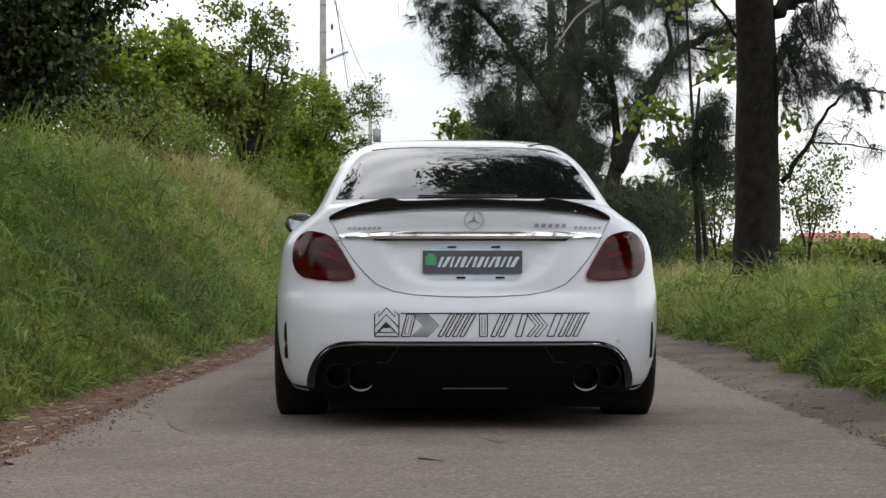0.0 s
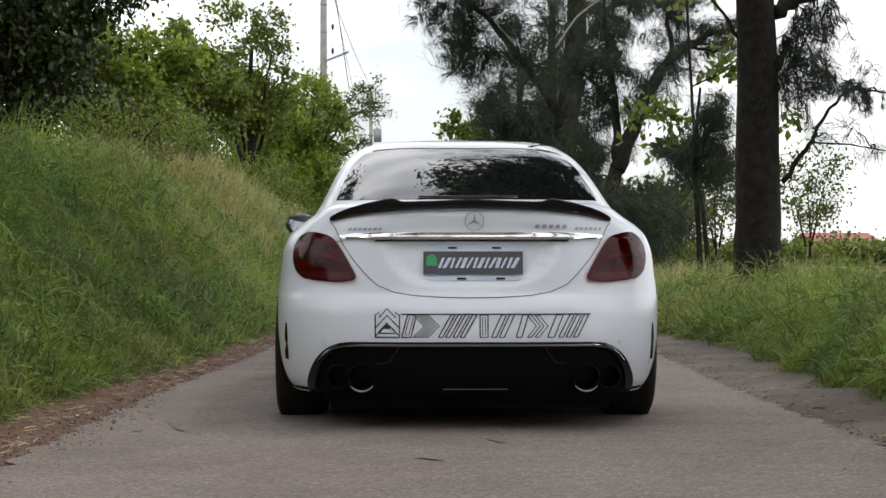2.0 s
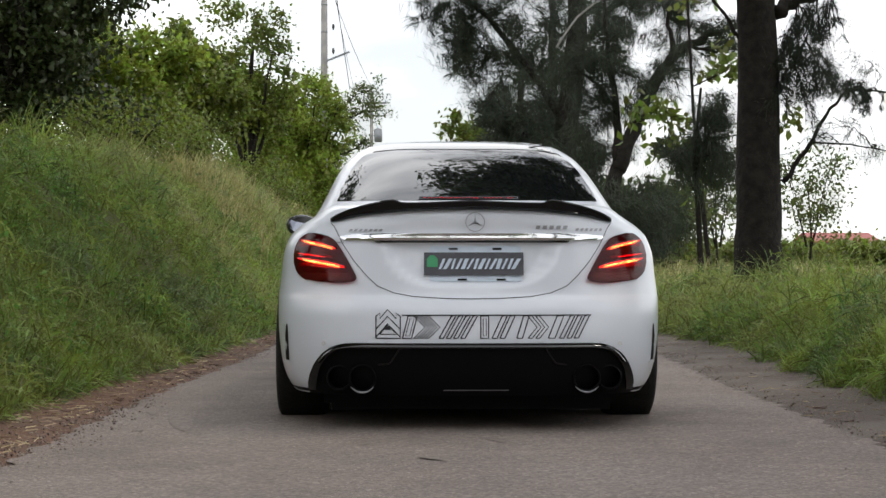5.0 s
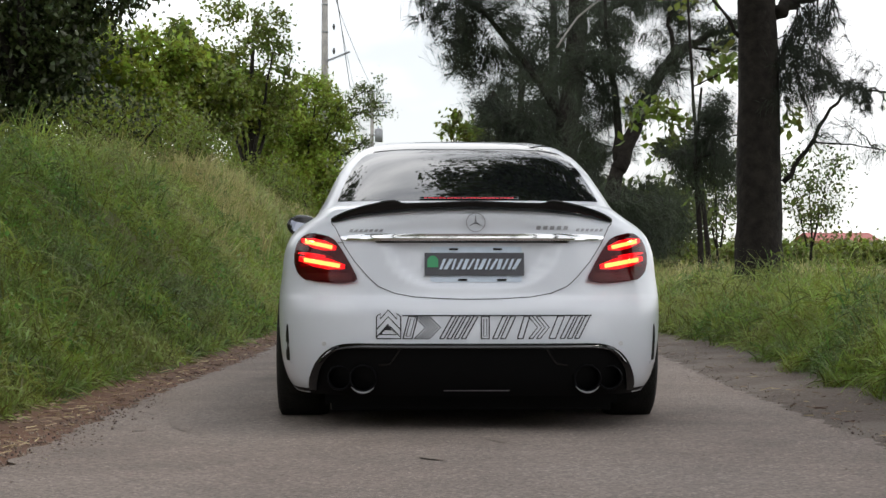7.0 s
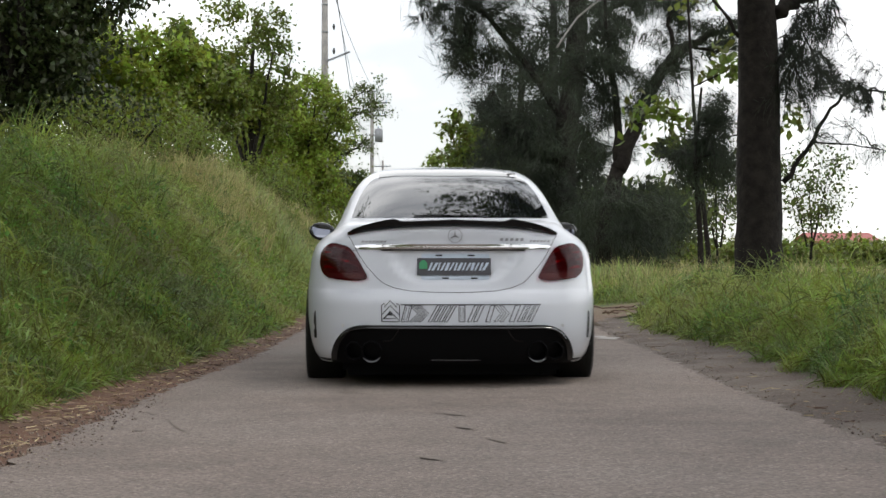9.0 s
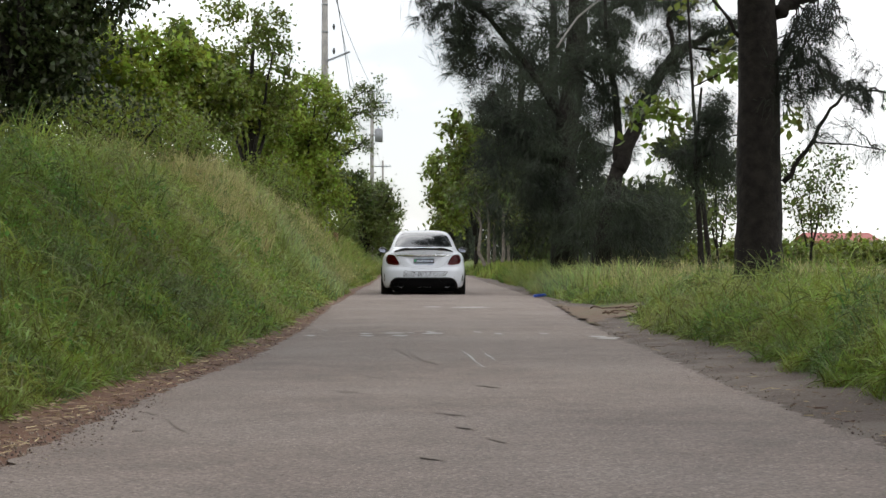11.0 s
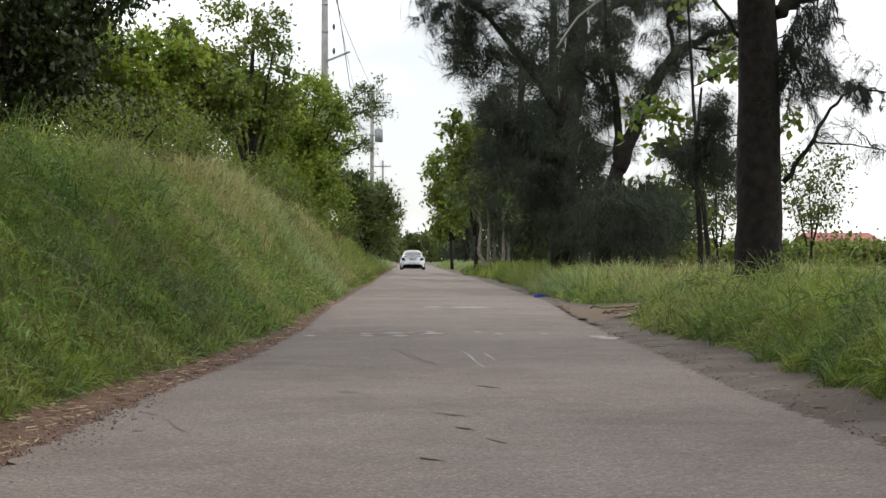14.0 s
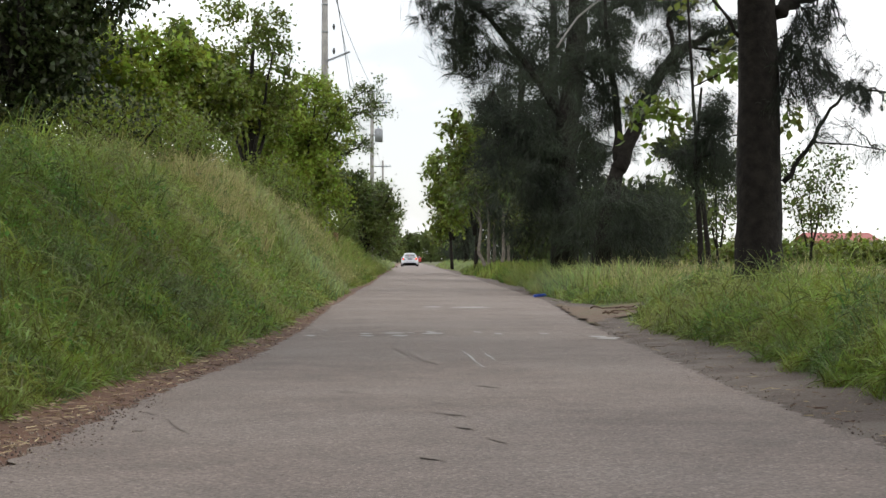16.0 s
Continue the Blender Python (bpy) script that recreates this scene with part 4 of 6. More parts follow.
def offscreen_trees():
    """Trees out of view on both sides of the lane at the camera and behind it, closing the place."""
    # this tree and its copies are added unseen, to hold sky light off the scene
    a = leafy(7.4, 8.0, 9.0, 3.0, "leaf_shaded", 71, "unseen dense tree added beside the lane to block light", n=260, per=22, size=0.4, low=0.25, trunk_r=0.2)
    grown("tree", (5.0, 15.5, 0.1), [(0, 0, 0), (0.1, 0, 4), (-0.2, 0, 9), (-0.4, 0, 12)], 0.3, [([(0, 0, 4.5), (-1.5, 0, 6), (-3.0, 0.3, 7.0), (-4.2, 0.5, 7.6)], 0.12, 3), ([(0, 0, 6), (-1.2, 1, 7.5), (-2.6, 2, 9.5)], 0.1, 3), ([(0, 0, 5), (-1.0, 2.5, 6.5), (-2.2, 4.5, 7.8)], 0.1, 3)],
          [(-2.0, 0.5, 7.4, 1.9, 2.0, 1.1, 150), (-3.2, 1.8, 9.2, 1.5, 2.4, 1.3, 120), (-2.0, 4.0, 8.6, 2.0, 1.8, 1.5, 120), (-0.8, 0, 9.6, 2.4, 2.4, 1.6, 110), (0.6, 0, 6.6, 2.0, 2.2, 1.4, 80), (-3.6, 5.0, 10.6, 1.6, 1.8, 1.2, 60)],
          "leaf_shaded", 72, "tall dark tree overhanging the lane", per=34, reach=0.3, size=0.17, twigs=10)
    leafy(-5.6, 20.5, 11.5, 2.9, "leaf_shaded", 73, "tall dark broadleaf tree above the bank", n=260, per=24, size=0.24, low=0.42, trunk_r=0.2)
    for x, y, rz in ((4.6, -3, 50), (4.5, -11, 120), (-5.7, 9, 200), (-6.1, 14, 150), (-5.6, -3, 280), (-5.0, -12, 20), (0.5, -24, 90), (-2.6, -19, 300), (3.4, -20, 10)):
        copy_thing(a, pose(x, y, float(height(x, y)), 0, 0, rz))


bank_grass()
right_grass()
far_grass()
right_trees()
left_trees()
offscreen_trees()
breeze()

# ---- the saloon ----
def curve(table):
    """A smooth curve through the table's places."""
    t = np.array(table)
    k = np.diff(t[:, 1]) / np.diff(t[:, 0])
    m = np.concatenate([[k[0]], np.where(k[1:] * k[:-1] > 0, 2 * k[1:] * k[:-1] / (k[1:] + k[:-1] + 1e-12), 0), [k[-1]]])

    def at(z):
        z = min(max(z, t[0, 0]), t[-1, 0])
        i = min(int(np.searchsorted(t[:, 0], z, side="right")) - 1, len(k) - 1)
        h = t[i + 1, 0] - t[i, 0]
        u = (z - t[i, 0]) / h
        return float((2 * u ** 3 - 3 * u * u + 1) * t[i, 1] + (u ** 3 - 2 * u * u + u) * h * m[i] + (3 * u * u - 2 * u ** 3) * t[i + 1, 1] + (u ** 3 - u * u) * h * m[i + 1])
    return at


# heights against half width, rear end and front end of the body, then of the cabin
BODY_W = curve([(0.19, 0.83), (0.25, 0.865), (0.35, 0.89), (0.5, 0.903), (0.62, 0.905), (0.72, 0.895), (0.82, 0.885), (0.9, 0.858), (0.95, 0.812), (0.99, 0.752), (1.03, 0.70), (1.055, 0.665), (1.07, 0.62)])
BODY_R = curve([(0.19, 0.06), (0.25, 0.03), (0.42, 0.0), (0.55, 0.005), (0.62, 0.03), (0.64, 0.045), (0.75, 0.065), (0.9, 0.085), (0.98, 0.08), (1.03, 0.10), (1.045, 0.18), (1.06, 0.38), (1.07, 0.55)])
BODY_F = curve([(0.19, 4.58), (0.3, 4.68), (0.5, 4.70), (0.65, 4.66), (0.76, 4.55), (0.84, 4.3), (0.92, 3.9), (0.98, 3.6), (1.03, 3.45), (1.07, 3.3)])
CAB_W = curve([(1.0, 0.75), (1.07, 0.715), (1.15, 0.687), (1.25, 0.65), (1.33, 0.605), (1.38, 0.56), (1.415, 0.50), (1.44, 0.40), (1.453, 0.22), (1.458, 0.05)])
CAB_R = curve([(1.0, 0.38), (1.07, 0.52), (1.2, 0.84), (1.335, 1.22), (1.38, 1.40), (1.415, 1.6), (1.44, 1.85), (1.453, 2.1), (1.458, 2.3)])
CAB_F = curve([(1.0, 3.62), (1.1, 3.4), (1.2, 3.18), (1.35, 2.8), (1.415, 2.62), (1.44, 2.52), (1.453, 2.45), (1.458, 2.4)])


RECESS = curve([(0.67, 0.10), (0.685, 0.21), (0.70, 0.26), (0.76, 0.335), (0.81, 0.365), (0.87, 0.39)])


def dip(x, z):
    """The shallow hollow for the number plate in the boot lid."""
    if not 0.67 < z < 0.885:
        return 0.0
    side = min(max((RECESS(z) - abs(x)) / 0.035, 0), 1)
    end = min(max((z - 0.67) / 0.035, 0), 1) * min(max((0.885 - z) / 0.012, 0), 1)
    side, end = side * side * (3 - 2 * side), end * end * (3 - 2 * end)
    return 0.022 * side * end


def rear_y(x, z, cabin=False):
    """y of the rear skin at a place seen from behind."""
    w, r = (CAB_W(z), CAB_R(z)) if cabin else (BODY_W(z), BODY_R(z))
    n, b = (3.0, 0.62) if cabin else (3.4, 0.80)
    u = min(abs(x) / w, 0.9999)
    return r + b * (1 - (1 - u ** n) ** (1 / n)) + (0 if cabin else dip(x, z))


def ring(z, cabin=False, sides=44):
    """One level outline of the skin, from the rear's middle round the right side and back."""
    w, r, f = (CAB_W(z), CAB_R(z), CAB_F(z)) if cabin else (BODY_W(z), BODY_R(z), BODY_F(z))
    n, b, bf = (3.0, 0.62, 0.9) if cabin else (3.4, 0.80, 0.95)
    b, bf = min(b, (f - r) * 0.45), min(bf, (f - r) * 0.45)
    half = []
    for i in range(26):
        x = w * 0.9 * i / 26
        half.append((x, r + b * (1 - (1 - (x / w) ** n) ** (1 / n)) + (0 if cabin else dip(x, z))))
    t0 = math.asin(0.9 ** (n / 2))
    for i in range(12):
        t = t0 + (math.pi / 2 - t0) * i / 11
        half.append((w * math.sin(t) ** (2 / n), r + b * (1 - math.cos(t) ** (2 / n))))
    for i in range(1, sides):
        half.append((w, r + b + (f - bf - r - b) * i / sides))
    for i in range(19):
        t = math.pi / 2 * i / 18
        half.append((w * math.cos(t) ** (2 / 2.4), f - bf * (1 - math.sin(t) ** (2 / 2.4))))
    return [(x, y, z) for x, y in half] + [(-x, y, z) for x, y in half[-2:0:-1]]


WHEELS = [(s * 0.805, y) for y in (1.05, 3.89) for s in (-1, 1)]
WHEEL_R = 0.335


def shell(levels, cabin):
    rows = [ring(z, cabin) for z in levels]
    n = len(rows[0])
    vs = [Vector(v) for row in rows for v in row]
    fs = []
    for i in range(len(rows) - 1):
        for k in range(n):
            fs.append((i * n + k, i * n + (k + 1) % n, (i + 1) * n + (k + 1) % n, (i + 1) * n + k))
    fs.append(tuple((len(rows) - 1) * n + k for k in range(n)))
    return vs, fs


def body_mesh():
    levels = np.concatenate([np.linspace(0.19, 0.6, 24), np.linspace(0.612, 0.9, 28), np.linspace(0.91, 1.03, 14), [1.038, 1.045, 1.05, 1.055, 1.06, 1.065, 1.07]])
    vs, fs = shell(levels, False)
    arch = 0.365

    def off(v):
        return min((math.hypot(v.y - y, v.z - WHEEL_R) for _, y in WHEELS)) if abs(v.x) > 0.5 else 9
    keep = [f for f in fs if len(f) > 4 or min(off(vs[i]) for i in f) > arch - 0.02]
    for v in vs:
        if abs(v.x) > 0.5:
            for _, y in WHEELS[::2]:
                d = math.hypot(v.y - y, v.z - WHEEL_R)
                if arch - 0.03 < d < arch + 0.025 and v.z > 0.2:
                    v.y, v.z = y + (v.y - y) * arch / d, WHEEL_R + (v.z - WHEEL_R) * arch / d
    return vs, keep


def drape(name, rows, mat, parent, off=0.004, cols=10, cabin=False, thick=0.012, label=""):
    """A panel lying on the rear skin: rows of (z, x from, x to), with rolled edges."""
    vs, fs = [], []
    for lay in (off, off - thick):
        for z, a, b in rows:
            for k in range(cols + 1):
                x = a + (b - a) * k / cols
                vs.append((x, rear_y(x, z, cabin) - lay, z))
    n, h = cols + 1, len(rows)
    o = n * h
    for i in range(h - 1):
        for k in range(cols):
            fs.append((i * n + k, i * n + k + 1, (i + 1) * n + k + 1, (i + 1) * n + k))
    rim = [k for k in range(n)] + [i * n + n - 1 for i in range(1, h)] + [(h - 1) * n + k for k in range(n - 2, -1, -1)] + [i * n for i in range(h - 2, 0, -1)]
    edge = len(vs)
    vs += [vs[i] for i in rim] + [vs[i + o] for i in rim]
    q = len(rim)
    fs += [(edge + (k + 1) % q, edge + k, edge + q + k, edge + q + (k + 1) % q) for k in range(q)]
    return link(name, vs, fs, mat, parent, True, label)


def ribbon(name, pts, width, mat, parent, off=0.003, cabin=False, closed=False, step=0.03, label=""):
    """A thin band along points (x, z) on the rear skin."""
    if closed:
        pts = list(pts) + [pts[0]]
    fine = []
    for (x0, z0), (x1, z1) in zip(pts, pts[1:]):
        k = max(1, int(math.hypot(x1 - x0, z1 - z0) / step))
        fine += [(x0 + (x1 - x0) * i / k, z0 + (z1 - z0) * i / k) for i in range(k)]
    fine.append(pts[-1])
    vs, fs = [], []
    for i, (x, z) in enumerate(fine):
        x0, z0 = fine[max(i - 1, 0)]
        x1, z1 = fine[min(i + 1, len(fine) - 1)]
        d = math.hypot(x1 - x0, z1 - z0) or 1
        nx, nz = -(z1 - z0) / d * width / 2, (x1 - x0) / d * width / 2
        for s in (-1, 1):
            vs.append((x + s * nx, rear_y(x + s * nx, z + s * nz, cabin) - off, z + s * nz))
        if i:
            fs.append((2 * i - 2, 2 * i - 1, 2 * i + 1, 2 * i))
    return link(name, vs, fs, mat, parent, False, label)


def wheel(car, x, y):
    w = new("wheel")
    w.parent = car
    w.location = (x, y, WHEEL_R)
    s = 1 if x > 0 else -1
    prof = [(-0.115, 0.235), (-0.122, 0.29), (-0.105, 0.325), (-0.08, WHEEL_R), (0.08, WHEEL_R), (0.105, 0.325), (0.122, 0.29), (0.115, 0.235)]
    n = 40
    vs = [(px, pr * math.cos(2 * math.pi * k / n), pr * math.sin(2 * math.pi * k / n)) for k in range(n) for px, pr in prof]
    m = len(prof)
    fs = [(k * m + j, k * m + j + 1, (k + 1) % n * m + j + 1, (k + 1) % n * m + j) for k in range(n) for j in range(m - 1)]
    link("tyre", vs, fs, M["rubber"], w, True)
    bm = bmesh.new()
    bmesh.ops.create_cone(bm, cap_ends=True, segments=30, radius1=0.235, radius2=0.235, depth=0.05, matrix=Matrix.Rotation(math.pi / 2, 4, "Y"))
    for k in range(10):
        box(bm, s * 0.085, 0, 0.13, 0.03, 0.035, 0.2, Matrix.Rotation(k * math.pi / 5, 4, "X"))
    box(bm, s * 0.085, 0, 0, 0.05, 0.1, 0.1, bevel=0.01)
    part("rim", bm, M["rim"], w)
    return w




def mirror_pts(pts):
    return [(-x, z) for x, z in pts]


def tail_lamp(car, s):
    """A smoked lamp on the corner: housing, inner reflectors, clear lens, and light bars that swing their glowing side out."""
    rows = [(0.692, 0.575, 0.62), (0.700, 0.528, 0.71), (0.712, 0.517, 0.765), (0.728, 0.521, 0.786), (0.745, 0.53, 0.80), (0.783, 0.551, 0.813), (0.822, 0.574, 0.814), (0.86, 0.599, 0.807), (0.889, 0.622, 0.791), (0.905, 0.65, 0.772), (0.919, 0.71, 0.745)]
    face = [(z, s * a, s * b) if s > 0 else (z, -b, -a) for z, a, b in rows]
    lamp = drape("tail_lamp", face, M["lamp_dark"], car, off=0.003, cols=14, label="smoked red tail lamp")
    lens = drape("lens", face, M["lens"], lamp, off=0.02, cols=14, thick=0.02, label="glossy smoked red lens")
    lens.visible_shadow = False
    low = [(z, a, b) if s > 0 else (z, -b, -a) for z, a, b in ((0.705, 0.54, 0.755), (0.722, 0.54, 0.775), (0.738, 0.545, 0.785))]
    drape("reflector", low, M["lamp_clear"], lamp, off=0.008, cols=10, thick=0.004, label="clear strip low in the lamp")
    for z0, z1 in ((0.75, 0.758), (0.758, 0.80), (0.80, 0.842), (0.845, 0.885)):
        ribbon("light_guide", [(s * (0.60 + (z0 - 0.75) * 0.6), z0 + 0.008), (s * 0.68, z0 + 0.016), (s * 0.74, z0 + 0.022), (s * 0.785, z0 + 0.018)], 0.006 + 0.1 * (z1 - z0), M["lamp_guide"], lamp, off=0.006, label="red light guide behind the lens")
    bars = []
    for x0, z0, x1, z1, tall in ((0.612, 0.850, 0.775, 0.886, 0.044), (0.572, 0.766, 0.785, 0.803, 0.048), (0.66, 0.812, 0.79, 0.829, 0.014)):
        n = 3
        for i in range(n):
            a, b = (x0 + (x1 - x0) * i / n, z0 + (z1 - z0) * i / n), (x0 + (x1 - x0) * (i + 1) / n, z0 + (z1 - z0) * (i + 1) / n)
            pa, pb = (Vector((s * x, rear_y(x, z) - 0.0092, z)) for x, z in (a, b))
            d = (pb - pa).normalized() * s
            up = (Vector((0, 0, 1)) - d * d.z).normalized()
            m = Matrix((d, -up.cross(d), up)).transposed()
            if m.determinant() < 0:
                m = Matrix((d, up.cross(d), up)).transposed()
            ln, hh = (pb - pa).length / 2 + 0.001, tall / 2
            vs, fs, mats = [], [], []
            ha, hb = (hh * (0.4, 1.0, 0.95, 0.4)[i + k] for k in (0, 1))
            if s < 0:
                ha, hb = hb, ha
            for y, mat in ((-0.004, 1), (0.004, 0)):
                o = len(vs)
                vs += [(-ln, y, -ha), (ln, y, -hb), (ln, y, hb), (-ln, y, ha)]
                fs.append((o, o + 1, o + 2, o + 3) if y < 0 else (o + 3, o + 2, o + 1, o))
                mats.append(mat)
            if tall > 0.02:
                o, c = len(vs), hh * 0.4
                ca, cb = (-ln if i else -ln * 0.4), (ln if i < 2 else ln * 0.3)
                vs += [(ca, -0.0065, -c), (cb, -0.0065, -c), (cb, -0.0065, c), (ca, -0.0065, c)] if s > 0 else [(-cb, -0.0065, -c), (-ca, -0.0065, -c), (-ca, -0.0065, c), (-cb, -0.0065, c)]
                fs.append((o, o + 1, o + 2, o + 3))
                mats.append(2)
            fs += [(0, 4, 5, 1), (1, 5, 6, 2), (2, 6, 7, 3), (3, 7, 4, 0)]
            mats += [0] * 4
            bar = link("light_bar", vs, fs, M["lamp_dark"], lamp, False, "red light bar behind the lens")
            for k in ("lamp_red", "lamp_core"):
                bar.data.materials.append(M[k])
            bar.data.polygons.foreach_set("material_index", mats)
            bars.append((bar, Matrix.Translation((pa + pb) / 2) @ m.to_4x4()))
    return bars


def spoiler(car):
    """A raised lip along the boot's edge, with a step near each end."""
    top = curve([(0.0, 1.062), (0.30, 1.052), (0.32, 1.054), (0.35, 1.066), (0.45, 1.05), (0.545, 1.026), (0.61, 1.002), (0.64, 0.985)])
    bottom = curve([(0.0, 1.021), (0.25, 1.014), (0.45, 0.998), (0.545, 0.984), (0.62, 0.968), (0.64, 0.966)])
    vs, fs = [], []
    n = 72
    for i in range(n + 1):
        x = -0.64 + 1.28 * i / n
        a, b = top(abs(x)), bottom(abs(x))
        y0 = rear_y(x, min(b, 0.99)) - 0.012
        tip = min((0.64 - abs(x)) / 0.1, 1)
        vs += [(x, y0 + 0.01, b), (x, y0 - 0.006 * tip, b + 0.004), (x, y0 - 0.03 * tip, a - 0.006), (x, y0 - 0.028 * tip, a), (x, y0 + 0.03, a - 0.003), (x, y0 + 0.10, a - 0.03), (x, y0 + 0.10, b)]
    m = 7
    for i in range(n):
        for k in range(m):
            fs.append((i * m + k, (i + 1) * m + k, (i + 1) * m + (k + 1) % m, i * m + (k + 1) % m))
    fs += [tuple(range(m)), tuple(n * m + k for k in range(m))[::-1]]
    link("spoiler", vs, fs, M["black"], car, True, "gloss black boot-lid spoiler")


def ring_mesh(r0, r1, depth, n=40):
    """A flat ring with thickness, in the x-z plane."""
    vs, fs = [], []
    for k in range(n):
        c, s = math.cos(2 * math.pi * k / n), math.sin(2 * math.pi * k / n)
        vs += [(r0 * c, 0, r0 * s), (r0 * c, -depth, r0 * s), (r1 * c, -depth, r1 * s), (r1 * c, 0, r1 * s)]
    for k in range(n):
        o, p = 4 * k, 4 * ((k + 1) % n)
        fs += [(o + j, o + (j + 1) % 4, p + (j + 1) % 4, p + j) for j in range(4)]
    return vs, fs


def tailpipe(car, x, z, r):
    vs, fs = [], []
    prof = [(0.05, r), (0.0, r), (-0.004, r - 0.004), (0.0, r - 0.009), (0.16, r - 0.012), (0.16, 0.002)]
    n = 32
    y0 = rear_y(x, z) - 0.03
    for y, rad in prof:
        for k in range(n):
            a = 2 * math.pi * k / n
            vs.append((x + rad * math.cos(a), y0 + y, z + rad * math.sin(a)))
    for i in range(len(prof) - 1):
        for k in range(n):
            k2 = (k + 1) % n
            fs.append((i * n + k, i * n + k2, (i + 1) * n + k2, (i + 1) * n + k))
    return link("tailpipe", vs, fs, M["dark_chrome"], car, True, "dark chrome tailpipe tip")


def bars_on(name, pieces, mat, parent, off, label=""):
    """Short bars lying on the rear skin: (x, z, width, height, slant)."""
    for x, z, w, h, k in pieces:
        vs = []
        for lay in (off, off - 0.004):
            for a, b in ((-1, -1), (1, -1), (1, 1), (-1, 1)):
                px, pz = x + a * w / 2 + b * k, z + b * h / 2
                vs.append((px, rear_y(px, pz) - lay, pz))
        link(name, vs, [(0, 1, 2, 3), (1, 0, 4, 5), (2, 1, 5, 6), (3, 2, 6, 7), (0, 3, 7, 4)], mat, parent, False, label)


car = new("car")
tagged(car, "white four-door saloon with smoked lamps and black diffuser", "car")
body = link("body", *body_mesh(), M["paint"], car, True, "glossy white bodywork")
CAB_LEVELS = [1.0, 1.04, 1.07, 1.1, 1.13, 1.16, 1.2, 1.24, 1.28, 1.31, 1.335, 1.35, 1.36, 1.37, 1.38, 1.39, 1.4, 1.408, 1.416, 1.424, 1.432, 1.44, 1.446, 1.45, 1.454, 1.458]
cabin = link("cabin", *shell(CAB_LEVELS, True), M["paint"], car, True, "white pillars and roof rails")


def roof_z(x, y):
    """Height of the cabin's skin over a place in plan."""
    lo, hi = 1.2, 1.458
    for _ in range(22):
        z = (lo + hi) / 2
        w, r, f = CAB_W(z), CAB_R(z), CAB_F(z)
        b, bf = min(0.62, (f - r) * 0.45), min(0.9, (f - r) * 0.45)
        inside = abs(x) < w and r < y < f
        if inside and y < r + b:
            inside = (abs(x) / w) ** 3.0 + ((r + b - y) / b) ** 3.0 < 1
        elif inside and y > f - bf:
            inside = (abs(x) / w) ** 2.4 + ((y - f + bf) / bf) ** 2.4 < 1
        lo, hi = (z, hi) if inside else (lo, z)
    return lo


vs, fs = [], []
for i in range(31):
    for k in range(25):
        x = 0.47 * (k / 12 - 1)
        y0, y1 = 1.335 + 0.10 * (x / 0.47) ** 2, 2.72 - 0.10 * (x / 0.47) ** 2
        y = y0 + (y1 - y0) * i / 30
        vs.append((x, y, roof_z(x, y) + 0.004))
for i in range(30):
    fs += [(i * 25 + k, i * 25 + k + 1, (i + 1) * 25 + k + 1, (i + 1) * 25 + k) for k in range(24)]
roof = link("roof_panel", vs, fs, M["glass"], car, True, "black glass roof panel")
rear_window = drape("rear_window", [(z, -CAB_W(z) * f, CAB_W(z) * f) for z, f in ((1.078, 0.885), (1.1, 0.89), (1.14, 0.892), (1.18, 0.892), (1.22, 0.89), (1.26, 0.886), (1.3, 0.878), (1.325, 0.87), (1.345, 0.86), (1.358, 0.84), (1.364, 0.80))],
                    M["glass"], car, cols=30, cabin=True, label="dark tinted rear window")
for s in (-1, 1):
    vs, fs = [], []
    zs = np.linspace(1.05, 1.34, 9)
    for z in zs:
        a, b = CAB_R(z) + 0.72, CAB_F(z) - 0.8
        vs += [(s * (CAB_W(z) + 0.004), a + (b - a) * k / 12, z) for k in range(13)]
    for i in range(8):
        fs += [(i * 13 + k, i * 13 + k + 1, (i + 1) * 13 + k + 1, (i + 1) * 13 + k)[::s] for k in range(12)]
    link("side_window", vs, fs, M["glass"], car, True, "tinted side windows")
vs, fs = [], []
for z in np.linspace(1.06, 1.36, 9):
    w = CAB_W(z)
    for k in range(17):
        x = w * 0.9 * (k / 8 - 1)
        vs.append((x, CAB_F(z) - 0.9 * (1 - (1 - (abs(x) / w) ** 2.4) ** (1 / 2.4)) + 0.005, z))
for i in range(8):
    fs += [(i * 17 + k + 1, i * 17 + k, (i + 1) * 17 + k, (i + 1) * 17 + k + 1) for k in range(16)]
link("windscreen", vs, fs, M["glass"], car, True, "tinted windscreen")
bm = bmesh.new()
box(bm, 0, 2.4, 0.17, 1.34, 4.3, 0.12, bevel=0.03)
box(bm, 0, 2.47, 0.165, 1.68, 2.06, 0.10, bevel=0.03)
box(bm, 0, 1.05, 0.20, 1.2, 0.30, 0.13, bevel=0.03)
for s in (-1, 1):
    box(bm, s * 0.45, 0.48, 0.245, 0.5, 0.34, 0.13, bevel=0.04)
part("underbody", bm, M["matt_black"], car, "dark underbody")
for x, y in WHEELS:
    bm = bmesh.new()
    bmesh.ops.create_cone(bm, cap_ends=True, segments=32, radius1=0.372, radius2=0.372, depth=0.3, matrix=Matrix.Translation((x * 0.86, y, WHEEL_R + 0.01)) @ Matrix.Rotation(math.pi / 2, 4, "Y"))
    bmesh.ops.delete(bm, geom=[v for v in bm.verts if v.co.z < 0.21], context="VERTS")
    part("wheel_arch", bm, M["matt_black"], car, "dark wheel-arch liner", True)
wheels = [wheel(car, x, y) for x, y in WHEELS]
light_bars = tail_lamp(car, -1) + tail_lamp(car, 1)
spoiler(car)

